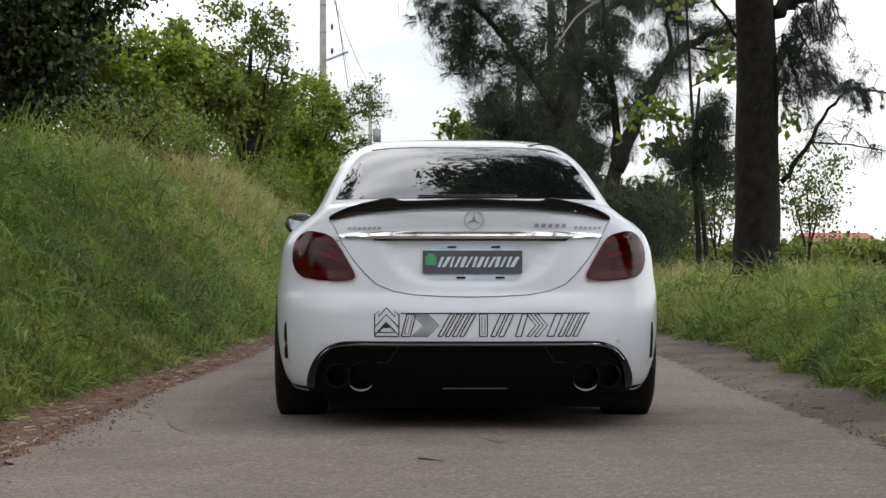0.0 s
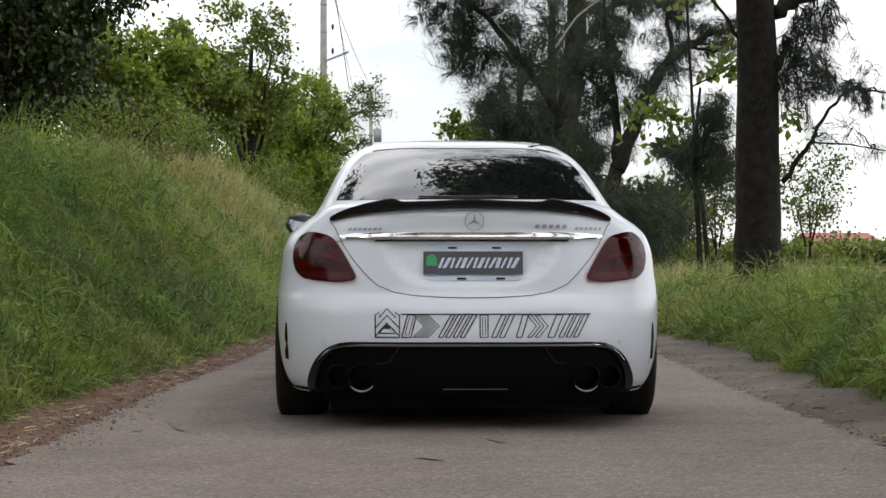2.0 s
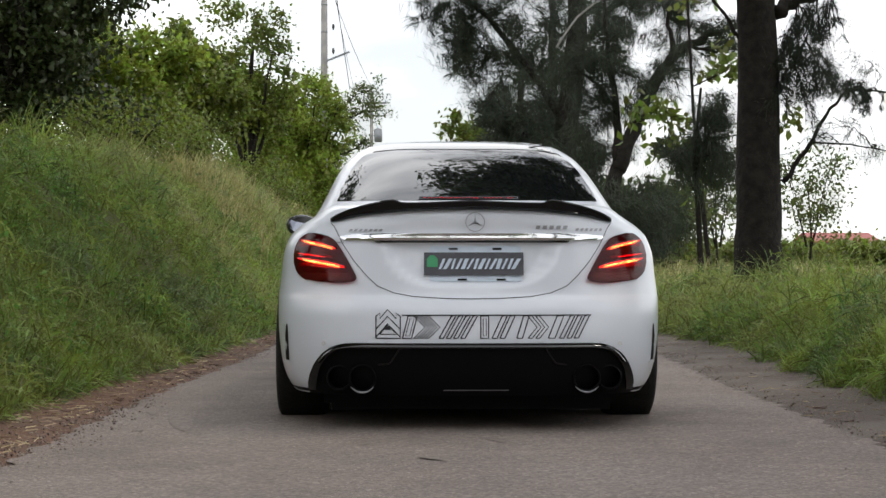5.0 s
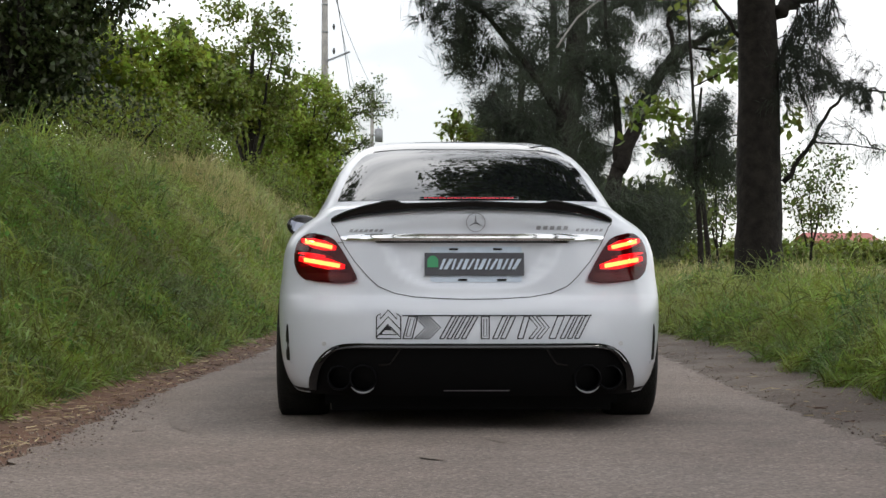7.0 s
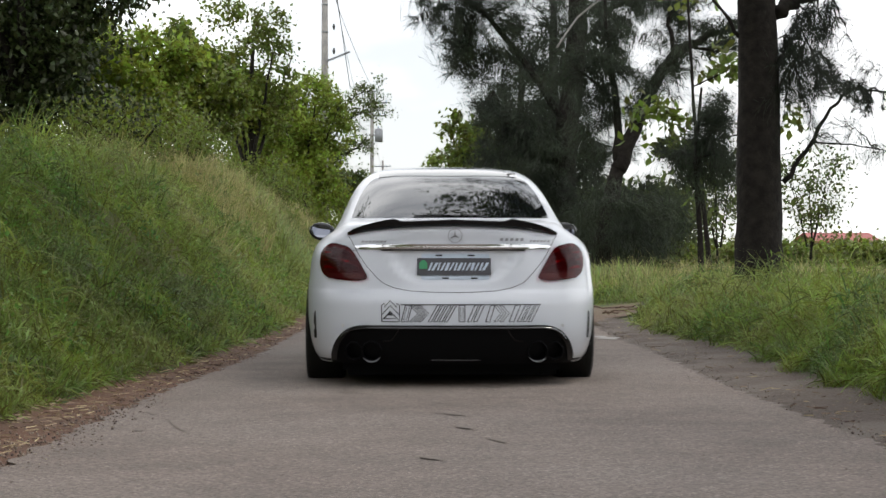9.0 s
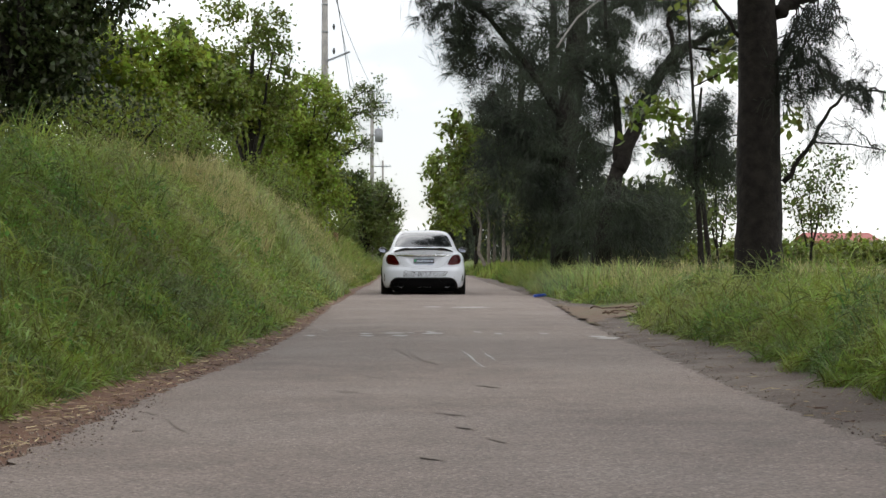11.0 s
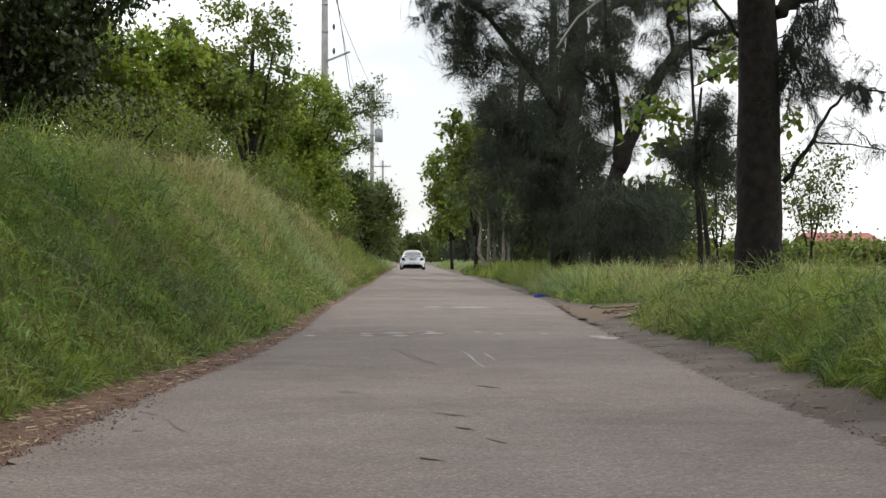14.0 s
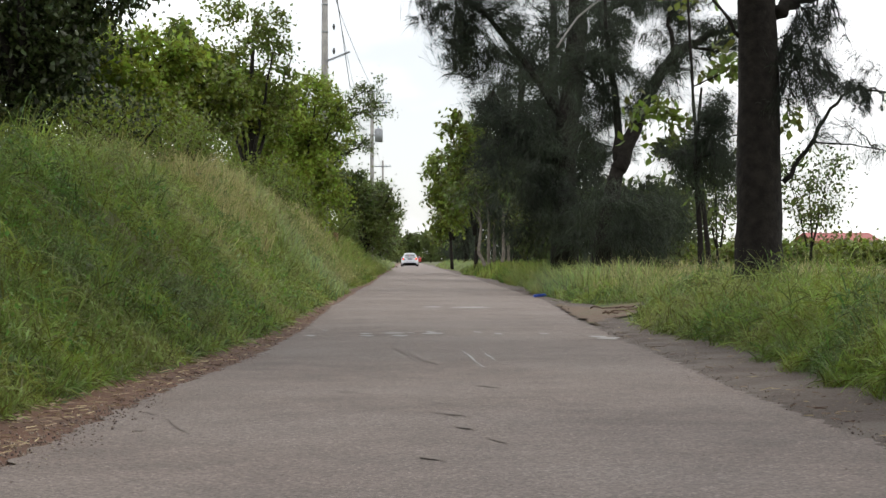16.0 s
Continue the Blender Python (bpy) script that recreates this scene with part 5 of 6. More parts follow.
# boot lid: shut line, chrome strip, plate, badges
SHUT = [(0.637, 0.962), (0.62, 0.945), (0.578, 0.862), (0.53, 0.79), (0.47, 0.722), (0.424, 0.679), (0.35, 0.648), (0.26, 0.632), (0.12, 0.624), (0.0, 0.622)]
ribbon("shut_line", SHUT + mirror_pts(SHUT[-2::-1]), 0.0036, M["seam"], car, off=0.002, step=0.015)
ribbon("lid_crease", [(-0.577, 0.876), (-0.69, 0.868)], 0.003, M["seam"], car, off=0.0015)
drape("chrome_strip", [(z, -w, w) for z, w in ((0.883, 0.44), (0.887, 0.575), (0.896, 0.597), (0.904, 0.590), (0.911, 0.50), (0.914, 0.40))], M["chrome"], car, off=0.016, cols=40, thick=0.016, label="chrome strip across the boot lid")
# black band below the strip stands in for its shadow on the lid
drape("strip_shade", [(0.873, -0.43, 0.43), (0.882, -0.44, 0.44)], M["black"], car, off=0.010, cols=30, thick=0.01)
plate = drape("plate_holder", [(z, -w + 0.015, w + 0.015) for z, w in ((0.699, 0.195), (0.704, 0.205), (0.85, 0.205), (0.856, 0.20))], M["plate_white"], car, off=0.006, cols=6, thick=0.008, label="white plate holder")
drape("plate", [(0.727, -0.216, 0.23), (0.829, -0.216, 0.23)], M["plate"], plate, off=0.016, cols=6, thick=0.01, label="dark grey plate with pale bars")
for x, z in ((-0.085, 0.845), (0.112, 0.845), (-0.045, 0.708), (0.13, 0.708)):
    drape("plate_clip", [(z - 0.004, x - 0.02, x + 0.02), (z + 0.004, x - 0.02, x + 0.02)], M["matt_black"], plate, off=0.011, cols=3, thick=0.005)
drape("plate_badge", [(0.764, -0.203, -0.155), (0.80, -0.203, -0.155), (0.816, -0.188, -0.170)], M["plate_green"], plate, off=0.019, cols=4, thick=0.003)
PLATE_BARS = [(-0.135 + 0.0255 * k, 0.778, (0.012, 0.017, 0.010)[k % 3], 0.047, (0.010, 0.014, 0.008, 0.012)[k % 4]) for k in range(14)]
bars_on("plate_bar", PLATE_BARS, M["plate_white"], plate, 0.0195)
emblem = link("emblem", *ring_mesh(0.0405, 0.0435, 0.005), M["chrome_dull"], car, False, "chrome ring emblem on the boot lid")
emblem.location = (0.013, rear_y(0, 0.965) - 0.004, 0.965)
for k in range(3):
    a = math.pi / 2 + k * 2 * math.pi / 3
    c, s_ = math.cos(a), math.sin(a)
    link("emblem_bar", [(0.039 * c, -0.003, 0.039 * s_), (-0.0045 * s_, -0.003, 0.0045 * c), (0.0045 * s_, -0.003, -0.0045 * c), (0, -0.008, 0)], [(0, 1, 3), (0, 3, 2)], M["chrome_dull"], emblem)
BADGE = [(-0.545 + 0.0225 * k, 0.929, 0.014, 0.011, 0.004) for k in range(7)] + [(0.295 + 0.031 * k, 0.941, 0.019, 0.017, 0.002) for k in range(5)] + [(0.474 + 0.022 * k, 0.932, 0.014, 0.012, 0.003) for k in range(6)]
bars_on("badge_bar", BADGE, M["chrome_dull"], car, 0.006, "chrome badge bar")

# outlined angular sticker across the bumper
def outline(poly, w=0.0055):
    ribbon("sticker_line", poly, w, M["decal"], car, off=0.0025, closed=True, step=0.04)


D0, D1 = 0.448, 0.546
outline([(-0.43, D0), (-0.43, 0.545), (-0.413, 0.56), (-0.413, 0.535), (-0.378, 0.575), (-0.34, 0.535), (-0.34, 0.56), (-0.322, 0.545), (-0.322, D0)])
outline([(-0.43, D0 + 0.005), (-0.378, 0.512), (-0.322, D0 + 0.005), (-0.322, D0 + 0.04), (-0.378, 0.545), (-0.43, D0 + 0.04)])
outline([(-0.413, D0 + 0.018), (-0.34, D0 + 0.018), (-0.378, 0.505)])
ribbon("sticker_wedge", [(-0.39, D0 + 0.045), (-0.364, D0 + 0.045)], 0.016, M["decal"], car, off=0.0028)


def slant_box(x0, x1, k, inner=True):
    outline([(x0, D0), (x1, D0), (x1 + k, D1), (x0 + k, D1)])
    if inner and x1 - x0 > 0.03:
        d, e = 0.011, 0.011
        outline([(x0 + d + k * 0.1, D0 + e), (x1 - d + k * 0.1, D0 + e), (x1 - d + k * 0.9, D1 - e), (x0 + d + k * 0.9, D1 - e)], 0.0032)


def bent(x, w, reach, flip=1):
    """An outlined band that leans one way below and the other above."""
    zm = (D0 + D1) / 2
    za, zb = (D0, D1) if flip > 0 else (D1, D0)
    outline([(x + reach, za), (x + reach + w, za), (x + w, zm), (x + reach + w, zb), (x + reach, zb), (x, zm)], 0.0045)


slant_box(-0.312, -0.272, 0.025)
for k in range(3):
    bent(-0.212 + 0.026 * k, 0.014, -0.05)
for k in range(4):
    slant_box(-0.150 + 0.032 * k, -0.131 + 0.032 * k, 0.055)
slant_box(0.035, 0.07, 0.0)
for k in range(2):
    slant_box(0.085 + 0.035 * k, 0.107 + 0.035 * k, 0.045)
slant_box(0.195, 0.22, 0.03)
for k in range(2):
    bent(0.285 + 0.034 * k, 0.018, -0.04)
slant_box(0.335, 0.365, 0.04)
for k in range(3):
    slant_box(0.385 + 0.033 * k, 0.405 + 0.033 * k, 0.05)
ribbon("sticker_line", [(-0.315, D1 + 0.004), (0.53, D1 + 0.004)], 0.0055, M["decal"], car, off=0.0026)

# bumper: diffuser, tailpipes, slits, sensors
diffuser = drape("diffuser", [(0.189, -0.735, 0.735), (0.205, -0.737, 0.737), (0.225, -0.738, 0.738), (0.26, -0.73, 0.73), (0.30, -0.715, 0.715), (0.343, -0.695, 0.695), (0.375, -0.672, 0.672), (0.398, -0.645, 0.645), (0.412, -0.615, 0.615), (0.42, -0.58, 0.58), (0.424, -0.53, 0.53)],
                 M["matt_black"], car, off=0.006, cols=40, thick=0.01, label="black rear diffuser")
drape("diffuser_lip", [(0.404, -0.60, 0.60), (0.418, -0.60, 0.60), (0.425, -0.57, 0.57)], M["black"], diffuser, off=0.022, cols=40, thick=0.02, label="gloss black lip")
for s in (-1, 1):
    drape("diffuser_wing", [(z, *sorted((s * a, s * b))) for z, a, b in ((0.205, 0.705, 0.741), (0.24, 0.70, 0.741), (0.27, 0.695, 0.735), (0.30, 0.688, 0.724), (0.33, 0.674, 0.710), (0.355, 0.655, 0.693), (0.375, 0.635, 0.675), (0.392, 0.61, 0.655), (0.402, 0.59, 0.635))], M["black"], diffuser, off=0.02, cols=6, thick=0.02)
    ribbon("diffuser_edge", [(s * 0.32, 0.41), (s * 0.345, 0.37), (s * 0.37, 0.335), (s * 0.42, 0.33)], 0.008, M["black"], diffuser, off=0.012)
    drape("bumper_slit", [(z, *sorted((s * a, s * b))) for z, a, b in ((0.335, 0.832, 0.85), (0.36, 0.832, 0.852), (0.45, 0.836, 0.852), (0.49, 0.838, 0.848), (0.503, 0.84, 0.845))], M["matt_black"], car, off=0.004, cols=2, thick=0.004, label="black slit in the bumper corner")
    drape("slit_fin", [(z, *sorted((s * a, s * b))) for z, a, b in ((0.318, 0.826, 0.862), (0.328, 0.822, 0.866), (0.333, 0.826, 0.862))], M["paint"], car, off=0.012, cols=4, thick=0.012)
    for x, r in ((0.50, 0.062), (0.605, 0.056)):
        pipe = tailpipe(car, s * x + 0.01, 0.27, r)
        # pale arc under the inner pipe imitates the highlight on its lower edge
        if x == 0.50:
            arc = [radians(k) for k in range(215, 326, 6)]
            y = rear_y(s * x + 0.01, 0.27) - 0.034
            link("tailpipe_rim", *tube([(s * x + 0.01 + 0.063 * math.cos(a), y, 0.27 + 0.063 * math.sin(a)) for a in arc], [0.001 + 0.0035 * math.sin(math.pi * k / (len(arc) - 1)) for k in range(len(arc))], 8), M["chrome_dull"], pipe, True, "bright worn lower rim")
    sensor = link("parking_sensor", *ring_mesh(0.002, 0.010, 0.003, 16), M["sensor"], car)
    sensor.location = (s * 0.665, rear_y(0.665, 0.42) - 0.003, 0.422)
    side = drape("bumper_skirt", [(z, *sorted((s * a, s * b))) for z, a, b in ((0.196, 0.735, 0.80), (0.205, 0.735, 0.82), (0.212, 0.735, 0.83))], M["matt_black"], car, off=0.006, cols=4, thick=0.008)
# thin bright strip drawn in place of a pale reflection low on the diffuser
for x0, x1, z in ((-0.13, 0.16, 0.215),):
    drape("diffuser_blade", [(z - 0.0015, x0, x1), (z + 0.0015, x0, x1)], M["chrome_dull"], diffuser, off=0.014, cols=6, thick=0.008)

# gloss lip along the diffuser's upper edge
vs, fs = [], []
for k in range(49):
    x = (k / 24 - 1) * 0.69
    z = float(np.interp(abs(x), [0, 0.53, 0.58, 0.615, 0.645, 0.672, 0.695], [0.424, 0.424, 0.42, 0.412, 0.398, 0.375, 0.343]))
    y = rear_y(x, z)
    vs += [(x, y - 0.004, z + 0.003), (x, y - 0.032, z - 0.012), (x, y - 0.033, z - 0.016), (x, y - 0.004, z - 0.024)]
    if k:
        o = k * 4
        fs += [(o - 4 + i, o + i, o + i + 1, o - 3 + i) for i in range(3)]
link("diffuser_lip", vs, fs, M["lip_black"], diffuser, True, "gloss black lip")

# door mirrors
for s in (-1, 1):
    bm = bmesh.new()
    bmesh.ops.create_uvsphere(bm, u_segments=20, v_segments=12, radius=1, matrix=Matrix.Translation((s * 0.925, 2.98, 1.0)) @ Matrix.Rotation(-s * 0.12, 4, "Y") @ Matrix.Diagonal((0.102, 0.085, 0.07, 1)))
    for v in bm.verts:
        v.co.y = max(v.co.y, 2.95)
    box(bm, s * 0.82, 2.99, 0.985, 0.12, 0.05, 0.03, bevel=0.01)
    shell_ = part("door_mirror", bm, M["mirror_cap"], car, "door mirror in a dark housing", True)
    n = 24
    ang = [2 * math.pi * k / n for k in range(n)]
    link("mirror_glass", [(s * 0.928 + 0.074 * math.copysign(abs(math.cos(a)) ** 0.75, math.cos(a)), 2.944 + 0.012 * math.sin(a), 1.0 + 0.045 * math.copysign(abs(math.sin(a)) ** 0.75, math.sin(a)) - s * 0.012 * math.cos(a) * s) for a in ang], [tuple(range(n))], M["mirror"], shell_)

# strip of red lights at the foot of the rear window
strip_z = 1.086
vs = [(x, y, z) for y in (-0.003, 0.003) for x, z in ((-0.225, -0.006), (0.225, -0.006), (0.225, 0.006), (-0.225, 0.006))]
fs = [(0, 1, 2, 3), (7, 6, 5, 4), (0, 4, 5, 1), (1, 5, 6, 2), (2, 6, 7, 3), (3, 7, 4, 0)]
for k in range(24):
    x, o = -0.207 + 0.018 * k, len(vs)
    vs += [(x - 0.006, -0.0042, -0.0045), (x + 0.006, -0.0042, -0.0045), (x + 0.006, -0.0042, 0.0045), (x - 0.006, -0.0042, 0.0045)]
    fs.append((o, o + 1, o + 2, o + 3))
stop_bar = link("stop_light", vs, fs, M["black"], car, False, "row of small red stop lights in the rear window")
stop_bar.data.materials.append(M["lamp_stop"])
stop_bar.data.polygons.foreach_set("material_index", [0] * 6 + [1] * 24)
trough = Matrix.Translation((0, rear_y(0, strip_z, True) - 0.003, strip_z)) @ Matrix.Rotation(radians(-60), 4, "X")
bm = bmesh.new()
box(bm, 0, 0.008, 0, 0.47, 0.004, 0.017)
for s in (-1, 1):
    box(bm, 0, 0.0, s * 0.0075, 0.47, 0.014, 0.002)
    box(bm, s * 0.232, 0.0, 0, 0.003, 0.014, 0.013)
holder = part("stop_light_housing", bm, M["glass"], car)
holder.matrix_basis = trough
light_bars.append((stop_bar, Matrix.Translation((0, rear_y(0, strip_z, True) - 0.003, strip_z)) @ Matrix.Rotation(radians(-60), 4, "X")))

# ---- poles and wires ----
def utility_pole(x, y, h, r, label, arms, box_z=None):
    root = new("utility_pole")
    root.location = (x, y, float(height(x, y)) - 0.1)
    link("post", *tube([(0, 0, 0), (0, 0, h * 0.5), (0, 0, h)], [r, r * 0.85, r * 0.7], 16), M["concrete"], root, True)
    for z, w, off in arms:
        bm = bmesh.new()
        box(bm, off, -r, z, w, 0.09, 0.10, bevel=0.01)
        arm = part("crossarm", bm, M["steel"], root)
        for k in (-0.45, -0.2, 0.2, 0.45):
            link("insulator", *tube([(off + k * w, -r, z + 0.05), (off + k * w, -r, z + 0.12), (off + k * w, -r, z + 0.2)], [0.03, 0.05, 0.025], 8), M["plate_white"], arm, True)
    for z in (h * 0.62, h * 0.7):
        link("band", *tube([(0, 0, z), (0, 0, z + 0.06)], [r * 0.86, r * 0.86], 16), M["steel"], root, True)
    if box_z:
        vs, fs = tube([(0.42, -0.1, box_z - 0.42), (0.42, -0.1, box_z - 0.36), (0.42, -0.1, box_z + 0.36), (0.42, -0.1, box_z + 0.42)], [0.2, 0.25, 0.25, 0.18], 16)
        tr = link("transformer", vs, fs, M["steel"], root, True, "grey transformer drum")
        bm = bmesh.new()
        box(bm, 0.2, -0.05, box_z, 0.3, 0.08, 0.08)
        part("bracket", bm, M["steel"], tr)
        link("bushing", *tube([(0.4, -0.1, box_z + 0.42), (0.4, -0.1, box_z + 0.62)], [0.05, 0.03], 8), M["plate_white"], tr, True)
    return tagged(root, label, "utility pole")


def wire(a, b, sag, r=0.012):
    """A sagging cable between two places, hung as one thing."""
    a, b = Vector(a), Vector(b)
    pts = [a.lerp(b, k / 14) - Vector((0, 0, sag * 4 * (k / 14) * (1 - k / 14))) for k in range(15)]
    return tagged(link("cable", *tube(pts, [r] * 15, 5), M["cable"], None, True), "thin dark overhead cable between poles", "cable", "overhead cables")


utility_pole(-3.22, 70, 13.5, 0.16, "tall concrete utility pole behind the trees", [])
bm = bmesh.new()
box(bm, 0.45, 0, 0, 1.0, 0.12, 0.07, Matrix.Rotation(radians(-22), 4, "Y"), bevel=0.01)
bracket = part("lamp_arm", bm, M["steel"])
bracket.location = (-3.1, 69.75, 8.55)
tagged(bracket, "steel street-lamp arm fixed to the pole", "lamp arm")
for z in (8.95, 9.9):
    pin = link("stay_insulator", *tube([(-2.86, 69.9, z - 0.12), (-2.86, 69.9, z), (-2.86, 69.9, z + 0.12)], [0.03, 0.06, 0.03], 8), M["cable"], None, True)
    tagged(pin, "small dark insulator on the stay wire", "insulator")
utility_pole(-2.15, 110, 10.9, 0.15, "concrete utility pole with crossarm and transformer", [(10.2, 1.7, 0.1), (9.4, 1.0, 0.3)], 8.2)
wire((-2.95, 70, 12.6), (-2.2, 69.5, 7.4), 0.05, 0.016)
wire((-3.1, 70, 13.0), (-2.9, 110, 10.2), 0.6)
wire((-3.3, 70, 12.4), (-1.4, 110, 10.2), 0.6)
wire((-3.2, 70, 12.0), (-8.5, 10, 13), 0.8)
wire((-2.2, 110, 10.3), (-2.3, 170, 9.5), 0.9)
utility_pole(-2.3, 170, 10.2, 0.15, "distant concrete utility pole", [(9.6, 1.6, 0.0)])
# a pale cable slanting down through the near branches
tagged(link("cable", *tube([(3.37, 40, 5.55), (3.6, 40.05, 5.9), (3.85, 40.1, 6.25), (4.15, 40.15, 6.5), (4.47, 40.2, 6.72)], [0.022] * 5, 6), M["concrete"], None, True), "pale slack cable hanging among the branches", "cable", "overhead cables")


# ---- marks and litter on the road ----
def crown(x):
    return 0.012 + 0.012 * (1 - ((x - 0.4) / 2.0) ** 2)


def mark(name, pts, width, mat, label, category, group, seed, lift=0.006):
    """A worn, ragged streak along points on the asphalt."""
    r = random.Random(seed)
    vs, fs = [], []
    fine = []
    for (x0, y0), (x1, y1) in zip(pts, pts[1:]):
        n = max(2, int(math.hypot(x1 - x0, y1 - y0) / 0.05))
        fine += [(x0 + (x1 - x0) * i / n, y0 + (y1 - y0) * i / n) for i in range(n)]
    fine.append(pts[-1])
    for i, (x, y) in enumerate(fine):
        a, b = fine[max(i - 1, 0)], fine[min(i + 1, len(fine) - 1)]
        d = math.hypot(b[0] - a[0], b[1] - a[1]) or 1
        nx, ny = -(b[1] - a[1]) / d, (b[0] - a[0]) / d
        taper = min(1, 0.25 + 3 * min(i, len(fine) - 1 - i) / len(fine))
        for s in (-1, 1):
            w = width / 2 * taper * r.uniform(0.5, 1.2)
            px, py = x + s * nx * w, y + s * ny * w
            vs.append((px, py, crown(px) + 0.003 * math.sin(px * 3 + py) + lift))
        if i:
            fs.append((2 * i - 2, 2 * i, 2 * i + 1, 2 * i - 1))
    return tagged(link(name, vs, fs, mat), label, category, group)


# broken white line across the lane, some way off, and a few chalky scratches
for k, (x0, x1, y) in enumerate(((-1.02, -0.92, 17.9), (-0.9, -0.86, 19.3), (-0.48, -0.36, 18.4), (-0.47, -0.33, 17.9), (-0.25, -0.02, 18.5), (-0.15, 0.01, 17.9), (0.02, 0.06, 18.5), (0.15, 0.38, 18.3), (0.2, 0.3, 18.6), (0.70, 0.76, 18.6), (0.90, 0.97, 18.2), (1.38, 1.45, 18.3), (1.82, 2.0, 17.8), (1.84, 2.05, 17.3), (1.9, 2.1, 17.5), (0.25, 0.55, 28.6), (0.7, 1.35, 28.3))):
    mark("line_dash", [(x0, y), (x1, y + 0.01)], 0.45 if y < 25 else 0.6, M["road_paint"], "worn white paint dash across the lane", "road marking", "white dashes", 200 + k)
for k, pts in enumerate((((0.46, 14.9), (0.50, 13.9), (0.51, 13.2), (0.54, 12.6)), ((0.63, 14.5), (0.655, 13.9), (0.665, 13.4)), ((0.50, 12.75), (0.56, 12.5)))):
    mark("scratch", pts, 0.02, M["chalk"], "chalky white scratch on the asphalt", "road marking", "white scratches", 230 + k)
for k, (pts, w) in enumerate(((((0.05, 14.6), (0.12, 13.6), (0.22, 12.9)), 0.05), (((-0.12, 15.4), (0.0, 14.2), (0.08, 13.2)), 0.03), (((0.28, 14.4), (0.36, 13.2)), 0.03), (((-0.52, 8.6), (-0.32, 8.62)), 0.022), (((-0.30, 12.0), (-0.2, 11.6), (-0.1, 11.5)), 0.05),
                               (((0.42, 10.9), (0.55, 10.6)), 0.07), (((0.22, 8.15), (0.30, 8.0)), 0.07), (((0.12, 8.9), (0.3, 8.7)), 0.05), (((0.05, 6.9), (0.14, 6.75)), 0.06), (((-1.15, 8.7), (-1.05, 8.2), (-0.98, 8.0)), 0.03), (((-1.22, 8.2), (-1.2, 8.05)), 0.05),
                               (((-1.3, 9.2), (-1.26, 8.9)), 0.06), (((-0.2, 7.4), (-0.1, 7.35)), 0.04), (((1.05, 6.6), (1.12, 6.6)), 0.02), (((-0.42, 10.4), (-0.25, 10.2)), 0.04), (((0.1, 9.6), (0.2, 9.5)), 0.05), (((0.35, 7.6), (0.42, 7.4)), 0.07))):
    mark("scuff", pts, w * 0.9, M["tar"], "dark scuff on the grey asphalt", "road mark", "dark scuffs", 250 + k, 0.005)


def litter():
    """Straw, dead leaves and grit on the soil along both edges."""
    for name, seed, n, side in (("straw_litter", 81, 1400, -1), ("straw_litter", 82, 420, 1)):
        y, r = scatter(n, 6.0, 60.0, seed, 0.7)
        base = left_edge(y) if side < 0 else right_edge(y)
        far = foot(y) if side < 0 else right_edge(y) + 0.6
        x = base + (far - base) * r.beta(1.4, 1.4, n) * 1.1 + side * 0.02
        z = height(x, y) + 0.02
        a, L, W = r.uniform(0, np.pi, n), r.uniform(0.012, 0.13, n) * r.uniform(0.3, 1.0, n), r.uniform(0.0004, 0.0011, n) * (0.8 + y / 22)
        d = np.stack([np.cos(a), np.sin(a), r.normal(0, 0.12, n)], -1) * L[:, None] / 2
        s = np.stack([-np.sin(a), np.cos(a), np.zeros(n)], -1) * W[:, None]
        c = np.stack([x, y, z], -1)
        V = np.stack([c - d - s, c + d - s, c + d + s + np.array([0, 0, 0.004]), c - d + s + np.array([0, 0, 0.004])], 1).reshape(-1, 3)
        o = np.arange(n)[:, None] * 4
        tagged(big_mesh(name, V, (o + np.array([0, 1, 2, 3])).ravel(), 4, M["straw"]), "dry straw and dead leaves on the bare soil", "litter", kind="stuff")
    # pebbles and crumbs near the asphalt's edges
    r = np.random.default_rng(83)
    n = 3600
    y, _ = scatter(n, 6.0, 30.0, 84, 0.7)
    x = np.where(r.random(n) < 0.6, left_edge(y) + r.normal(-0.03, 0.12, n), right_edge(y) + r.normal(0.1, 0.2, n))
    s = r.uniform(0.002, 0.008, n)
    unit = np.array([(1, 0, 0), (-1, 0, 0), (0, 1, 0), (0, -1, 0), (0, 0, 1), (0, 0, -1)], float)
    V = (np.stack([x, y, np.maximum(height(x, y) + 0.012, 0.014)], -1)[:, None, :] + unit[None] * s[:, None, None] * r.uniform(0.6, 1.3, (n, 6, 1))).reshape(-1, 3)
    o = np.arange(n)[:, None] * 6
    F = np.concatenate([o + np.array(t) for t in ((0, 2, 4), (2, 1, 4), (1, 3, 4), (3, 0, 4), (2, 0, 5), (1, 2, 5), (3, 1, 5), (0, 3, 5))], 1)
    tagged(big_mesh("pebbles", V, F.ravel(), 3, M["stone"]), "small stones and crumbs along the asphalt edge", "pebbles", kind="stuff")


litter()
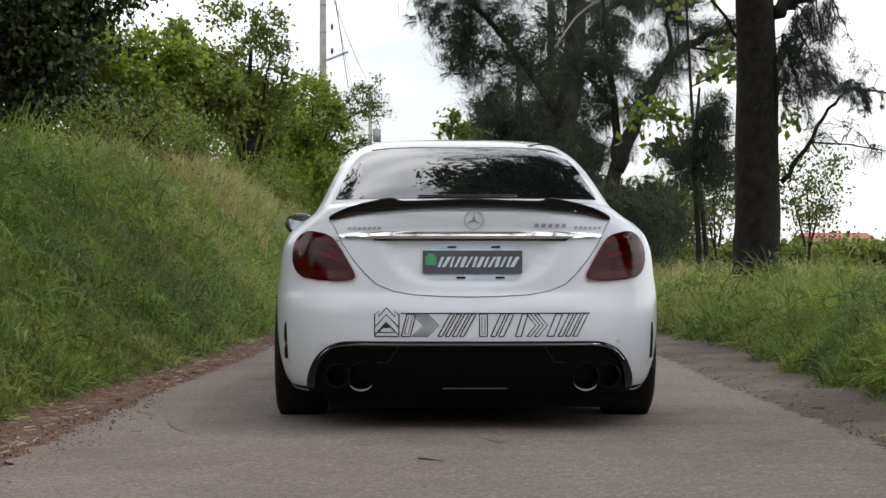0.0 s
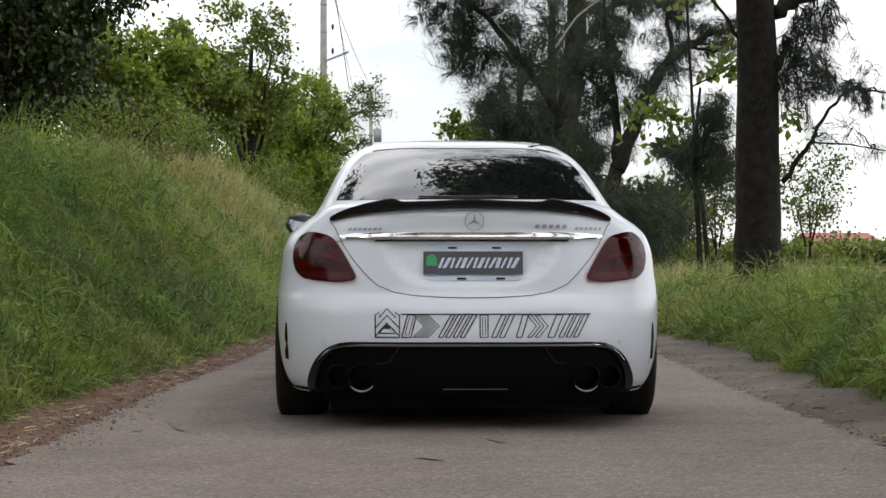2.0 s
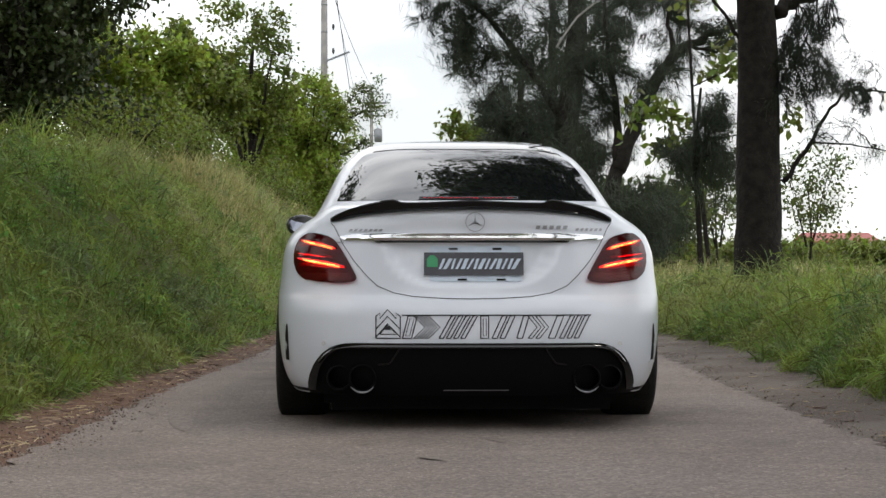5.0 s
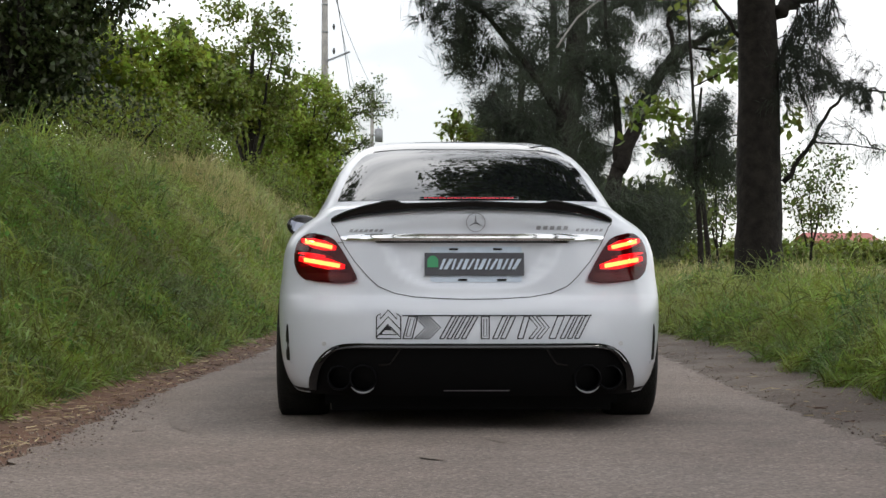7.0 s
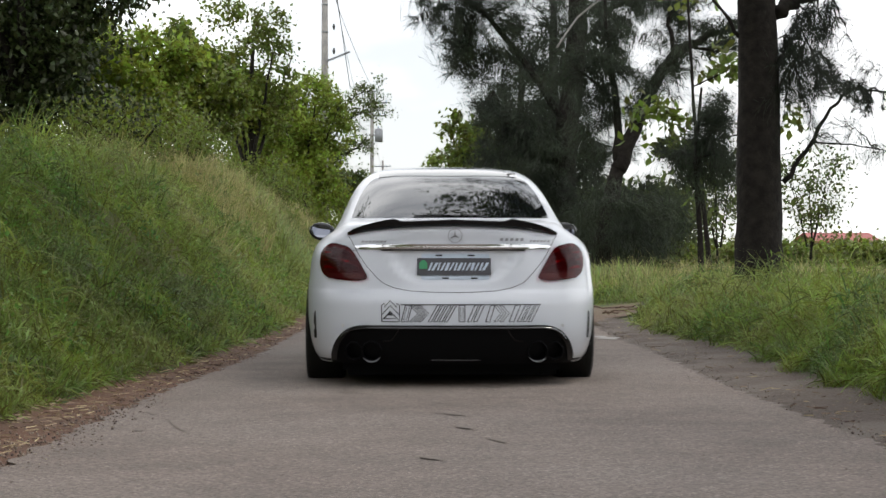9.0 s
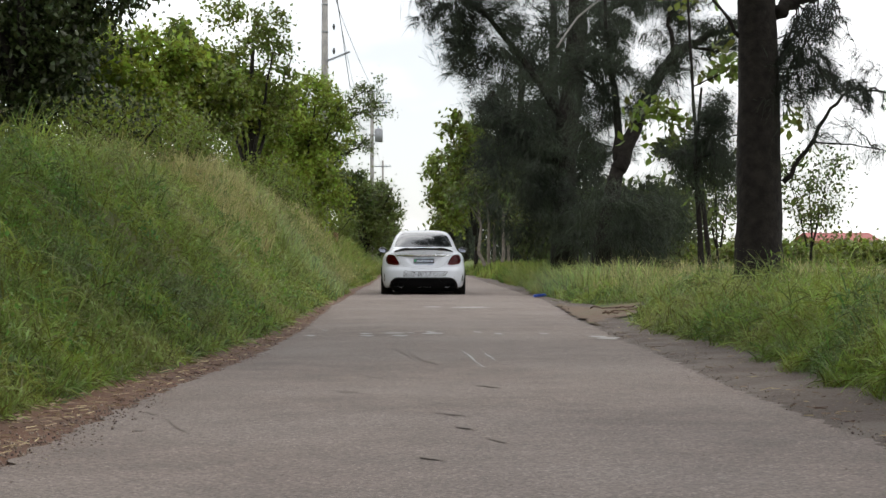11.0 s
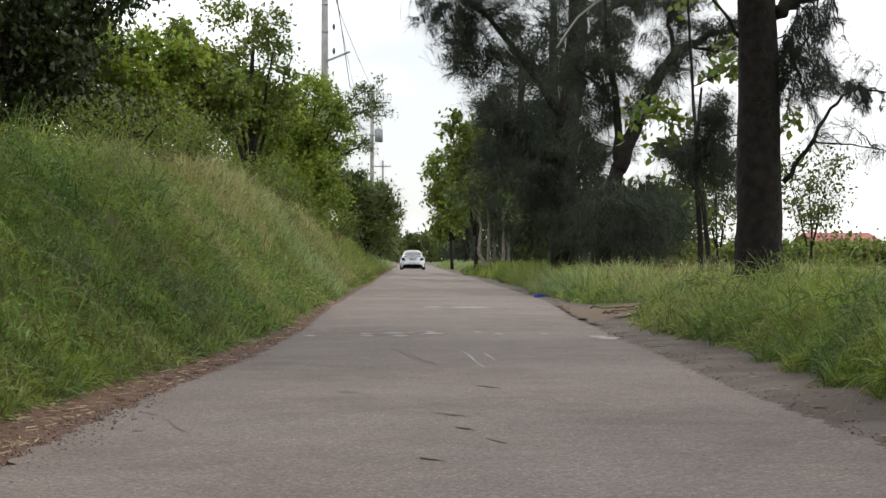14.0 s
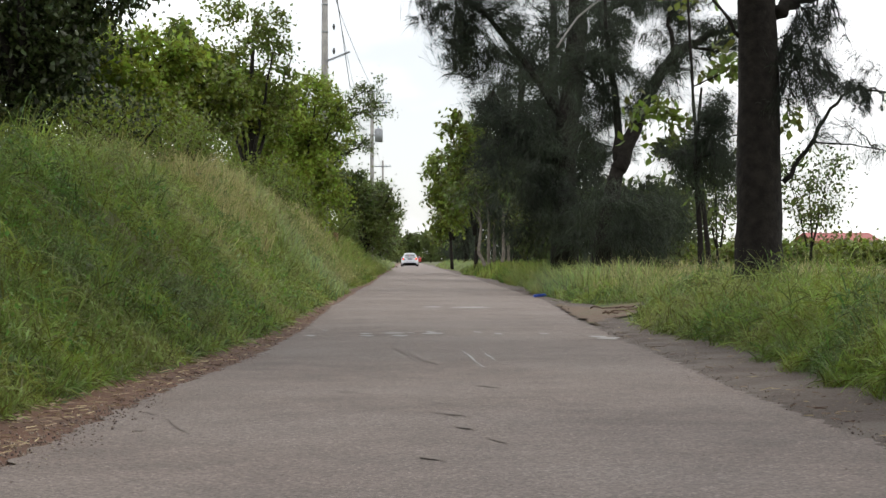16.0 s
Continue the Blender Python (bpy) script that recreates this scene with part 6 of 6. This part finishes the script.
# fallen branches and a scrap of blue plastic by the bend in the verge
for k, (x, y, a, ln) in enumerate(((3.0, 24.6, 8, 0.55), (3.2, 25.4, -6, 0.45), (2.8, 24.0, 15, 0.35), (3.25, 24.9, 3, 0.3), (2.95, 26.2, -4, 0.5))):
    r = random.Random(300 + k)
    d = Vector((math.cos(radians(a)), math.sin(radians(a)), 0))
    tb, _ = polyline([Vector((0, 0, 0.03)) - d * ln / 2, Vector((0, 0, 0.05)), Vector((0, 0, 0.035)) + d * ln / 2], 0.014, 0.006, r, 0.03, 6)
    stick = tagged(link("fallen_branch", *tb, M["dead_wood"], None, True), "fallen dead branch on the reddish soil", "branch", "fallen branches")
    stick.location = (x, y, float(height(x, y)) + 0.03)
bm = bmesh.new()
box(bm, 0, 0, 0.03, 0.28, 0.18, 0.05, bevel=0.02)
for v in bm.verts:
    v.co.z += 0.02 * math.sin(v.co.x * 40 + v.co.y * 30)
scrap = part("plastic_bag", bm, M["blue"], None)
scrap.location = (2.72, 36.5, float(height(2.72, 36.5)) + 0.02)
tagged(scrap, "crumpled blue plastic bag at the road's edge", "bag")

# ---- far things ----
def farm_shed():
    root = new("farm_shed")
    root.location = (37.2, 150, 0.0)
    bm = bmesh.new()
    box(bm, 0, 4, 1.1, 5.0, 8, 2.2)
    part("wall", bm, M["wall_plaster"], root)
    vs = [(-2.9, -0.4, 2.2), (2.9, -0.4, 2.2), (2.9, 4, 3.0), (-2.9, 4, 3.0), (2.9, 8.4, 2.2), (-2.9, 8.4, 2.2)]
    vs += [(x, y, z + 0.1) for x, y, z in vs]
    link("roof", vs, [(6, 7, 8, 9), (9, 8, 10, 11), (0, 3, 2, 1), (3, 5, 4, 2), (0, 1, 7, 6), (1, 2, 8, 7), (2, 4, 10, 8), (4, 5, 11, 10), (5, 3, 9, 11), (3, 0, 6, 9)], M["roof_red"], root, False, "red sheet-metal roof")
    for x in (-1.5, 1.2):
        bm = bmesh.new()
        box(bm, x, -0.02, 1.3, 0.9, 0.06, 0.7)
        part("window", bm, M["glass"], root)
    return tagged(root, "low farm shed with a red roof across the field", "building")


farm_shed()


def parked_car():
    """A small red car far down the lane."""
    root = new("parked_car")
    root.location = (2.25, 380, 0.03)
    prof = [(0, 0.25), (0.0, 0.85), (0.12, 0.95), (0.35, 1.42), (1.9, 1.45), (2.7, 1.0), (3.7, 0.85), (3.8, 0.3)]
    vs = []
    for s in (-1, 1):
        vs += [(s * (0.82 - 0.14 * max(0, z - 0.9) / 0.5), y, z) for y, z in prof]
    n = len(prof)
    fs = [tuple(range(n)), tuple(n + k for k in range(n))[::-1]] + [(k + 1, k, n + k, n + k + 1) for k in range(n - 1)]
    link("body", vs, fs, M["car_red"], root, False, "red bodywork")
    link("rear_window", [(-0.58, 0.14, 1.0), (0.58, 0.14, 1.0), (0.55, 0.3, 1.36), (-0.55, 0.3, 1.36)], [(0, 1, 2, 3)], M["glass"], root)
    for x in (-0.72, 0.72):
        for y in (0.65, 3.1):
            bm = bmesh.new()
            bmesh.ops.create_cone(bm, cap_ends=True, segments=20, radius1=0.3, radius2=0.3, depth=0.18, matrix=Matrix.Translation((x, y, 0.3)) @ Matrix.Rotation(math.pi / 2, 4, "Y"))
            part("wheel", bm, M["rubber"], root)
    return tagged(root, "small red hatchback far down the lane", "car")


parked_car()
# a broken, orange-brown stump leaning out of the far bank
stump = tagged(link("tree_stump", *tube([(0, 0, 0), (0.03, 0, 0.4), (0.0, 0, 0.75), (0.06, 0, 1.0)], [0.18, 0.13, 0.12, 0.09], 10), M["clay"], None, True), "orange-brown broken tree stump on the bank", "stump")
stump.location = (-2.75, 68, float(height(-2.75, 68)) - 0.1)


# ---- what moves ----
CAR_PATH = [(0.0, 0.295, 7.9), (7.9, 0.295, 7.9), (8.2, 0.295, 7.95), (8.4, 0.292, 8.18), (8.6, 0.288, 8.72), (8.8, 0.283, 9.55), (9.0, 0.278, 10.7), (9.2, 0.274, 12.1),
            (9.6, 0.28, 15.75), (10.0, 0.29, 20.5), (10.5, 0.32, 28.3), (11.0, 0.36, 38.4), (11.3, 0.38, 46.0), (11.8, 0.40, 59.7), (12.5, 0.43, 81.5), (13.0, 0.44, 97.5), (13.5, 0.44, 113.5), (14.0, 0.42, 130.5),
            (14.5, 0.38, 147.5), (15.2, 0.34, 168.5), (16.0, 0.30, 189.0)]


def motions():
    # the tail settles 8 mm before the start and squats under power
    def sag(t):
        return float(np.interp(t, [0, 7.0, 7.4, 8.2, 8.5, 9.2, 11.0, 13.5, 14.2, 14.6, 16], [0, 0, -0.010, -0.010, -0.030, -0.034, -0.025, -0.010, 0.0, 0.015, 0.012]))

    def squat(t):
        return math.degrees(math.atan2(-sag(t) * 1.4, 3.9)) if t > 8.2 else 0.0
    walk(car, [(t, pose(x, y, sag(t), squat(t))) for t, x, y in CAR_PATH])
    # wheels roll with the road
    ts, ys = np.array([r[0] for r in CAR_PATH]), np.array([r[2] for r in CAR_PATH])
    for w in wheels:
        at, turned, last, rows = w.location.copy(), 0.0, 7.9, [(0.0, w.matrix_basis.copy()), (8.0, w.matrix_basis.copy())]
        for k in range(241, 481):
            y = float(np.interp(k / 30, ts, ys))
            turned -= min(math.degrees((y - last) / WHEEL_R), 85.0)
            last = y
            rows.append((k / 30, pose(at.x, at.y, at.z, turned)))
        walk(w, rows)
    for ob, rows in SWAYING:
        walk(ob, rows)
    # the light bars swing their glowing side outwards while the driver brakes
    swing = [(0.0, 180), (4.9, 180), (4.967, 120), (5.0, 60), (5.067, 0), (8.1, 0), (8.133, 60), (8.167, 120), (8.2, 180), (14.1, 180), (14.133, 120), (14.167, 60), (14.2, 0), (16.0, 0)]
    for bar, m in light_bars:
        walk(bar, [(t, m @ pose(0, 0, 0, a)) for t, a in swing])


motions()
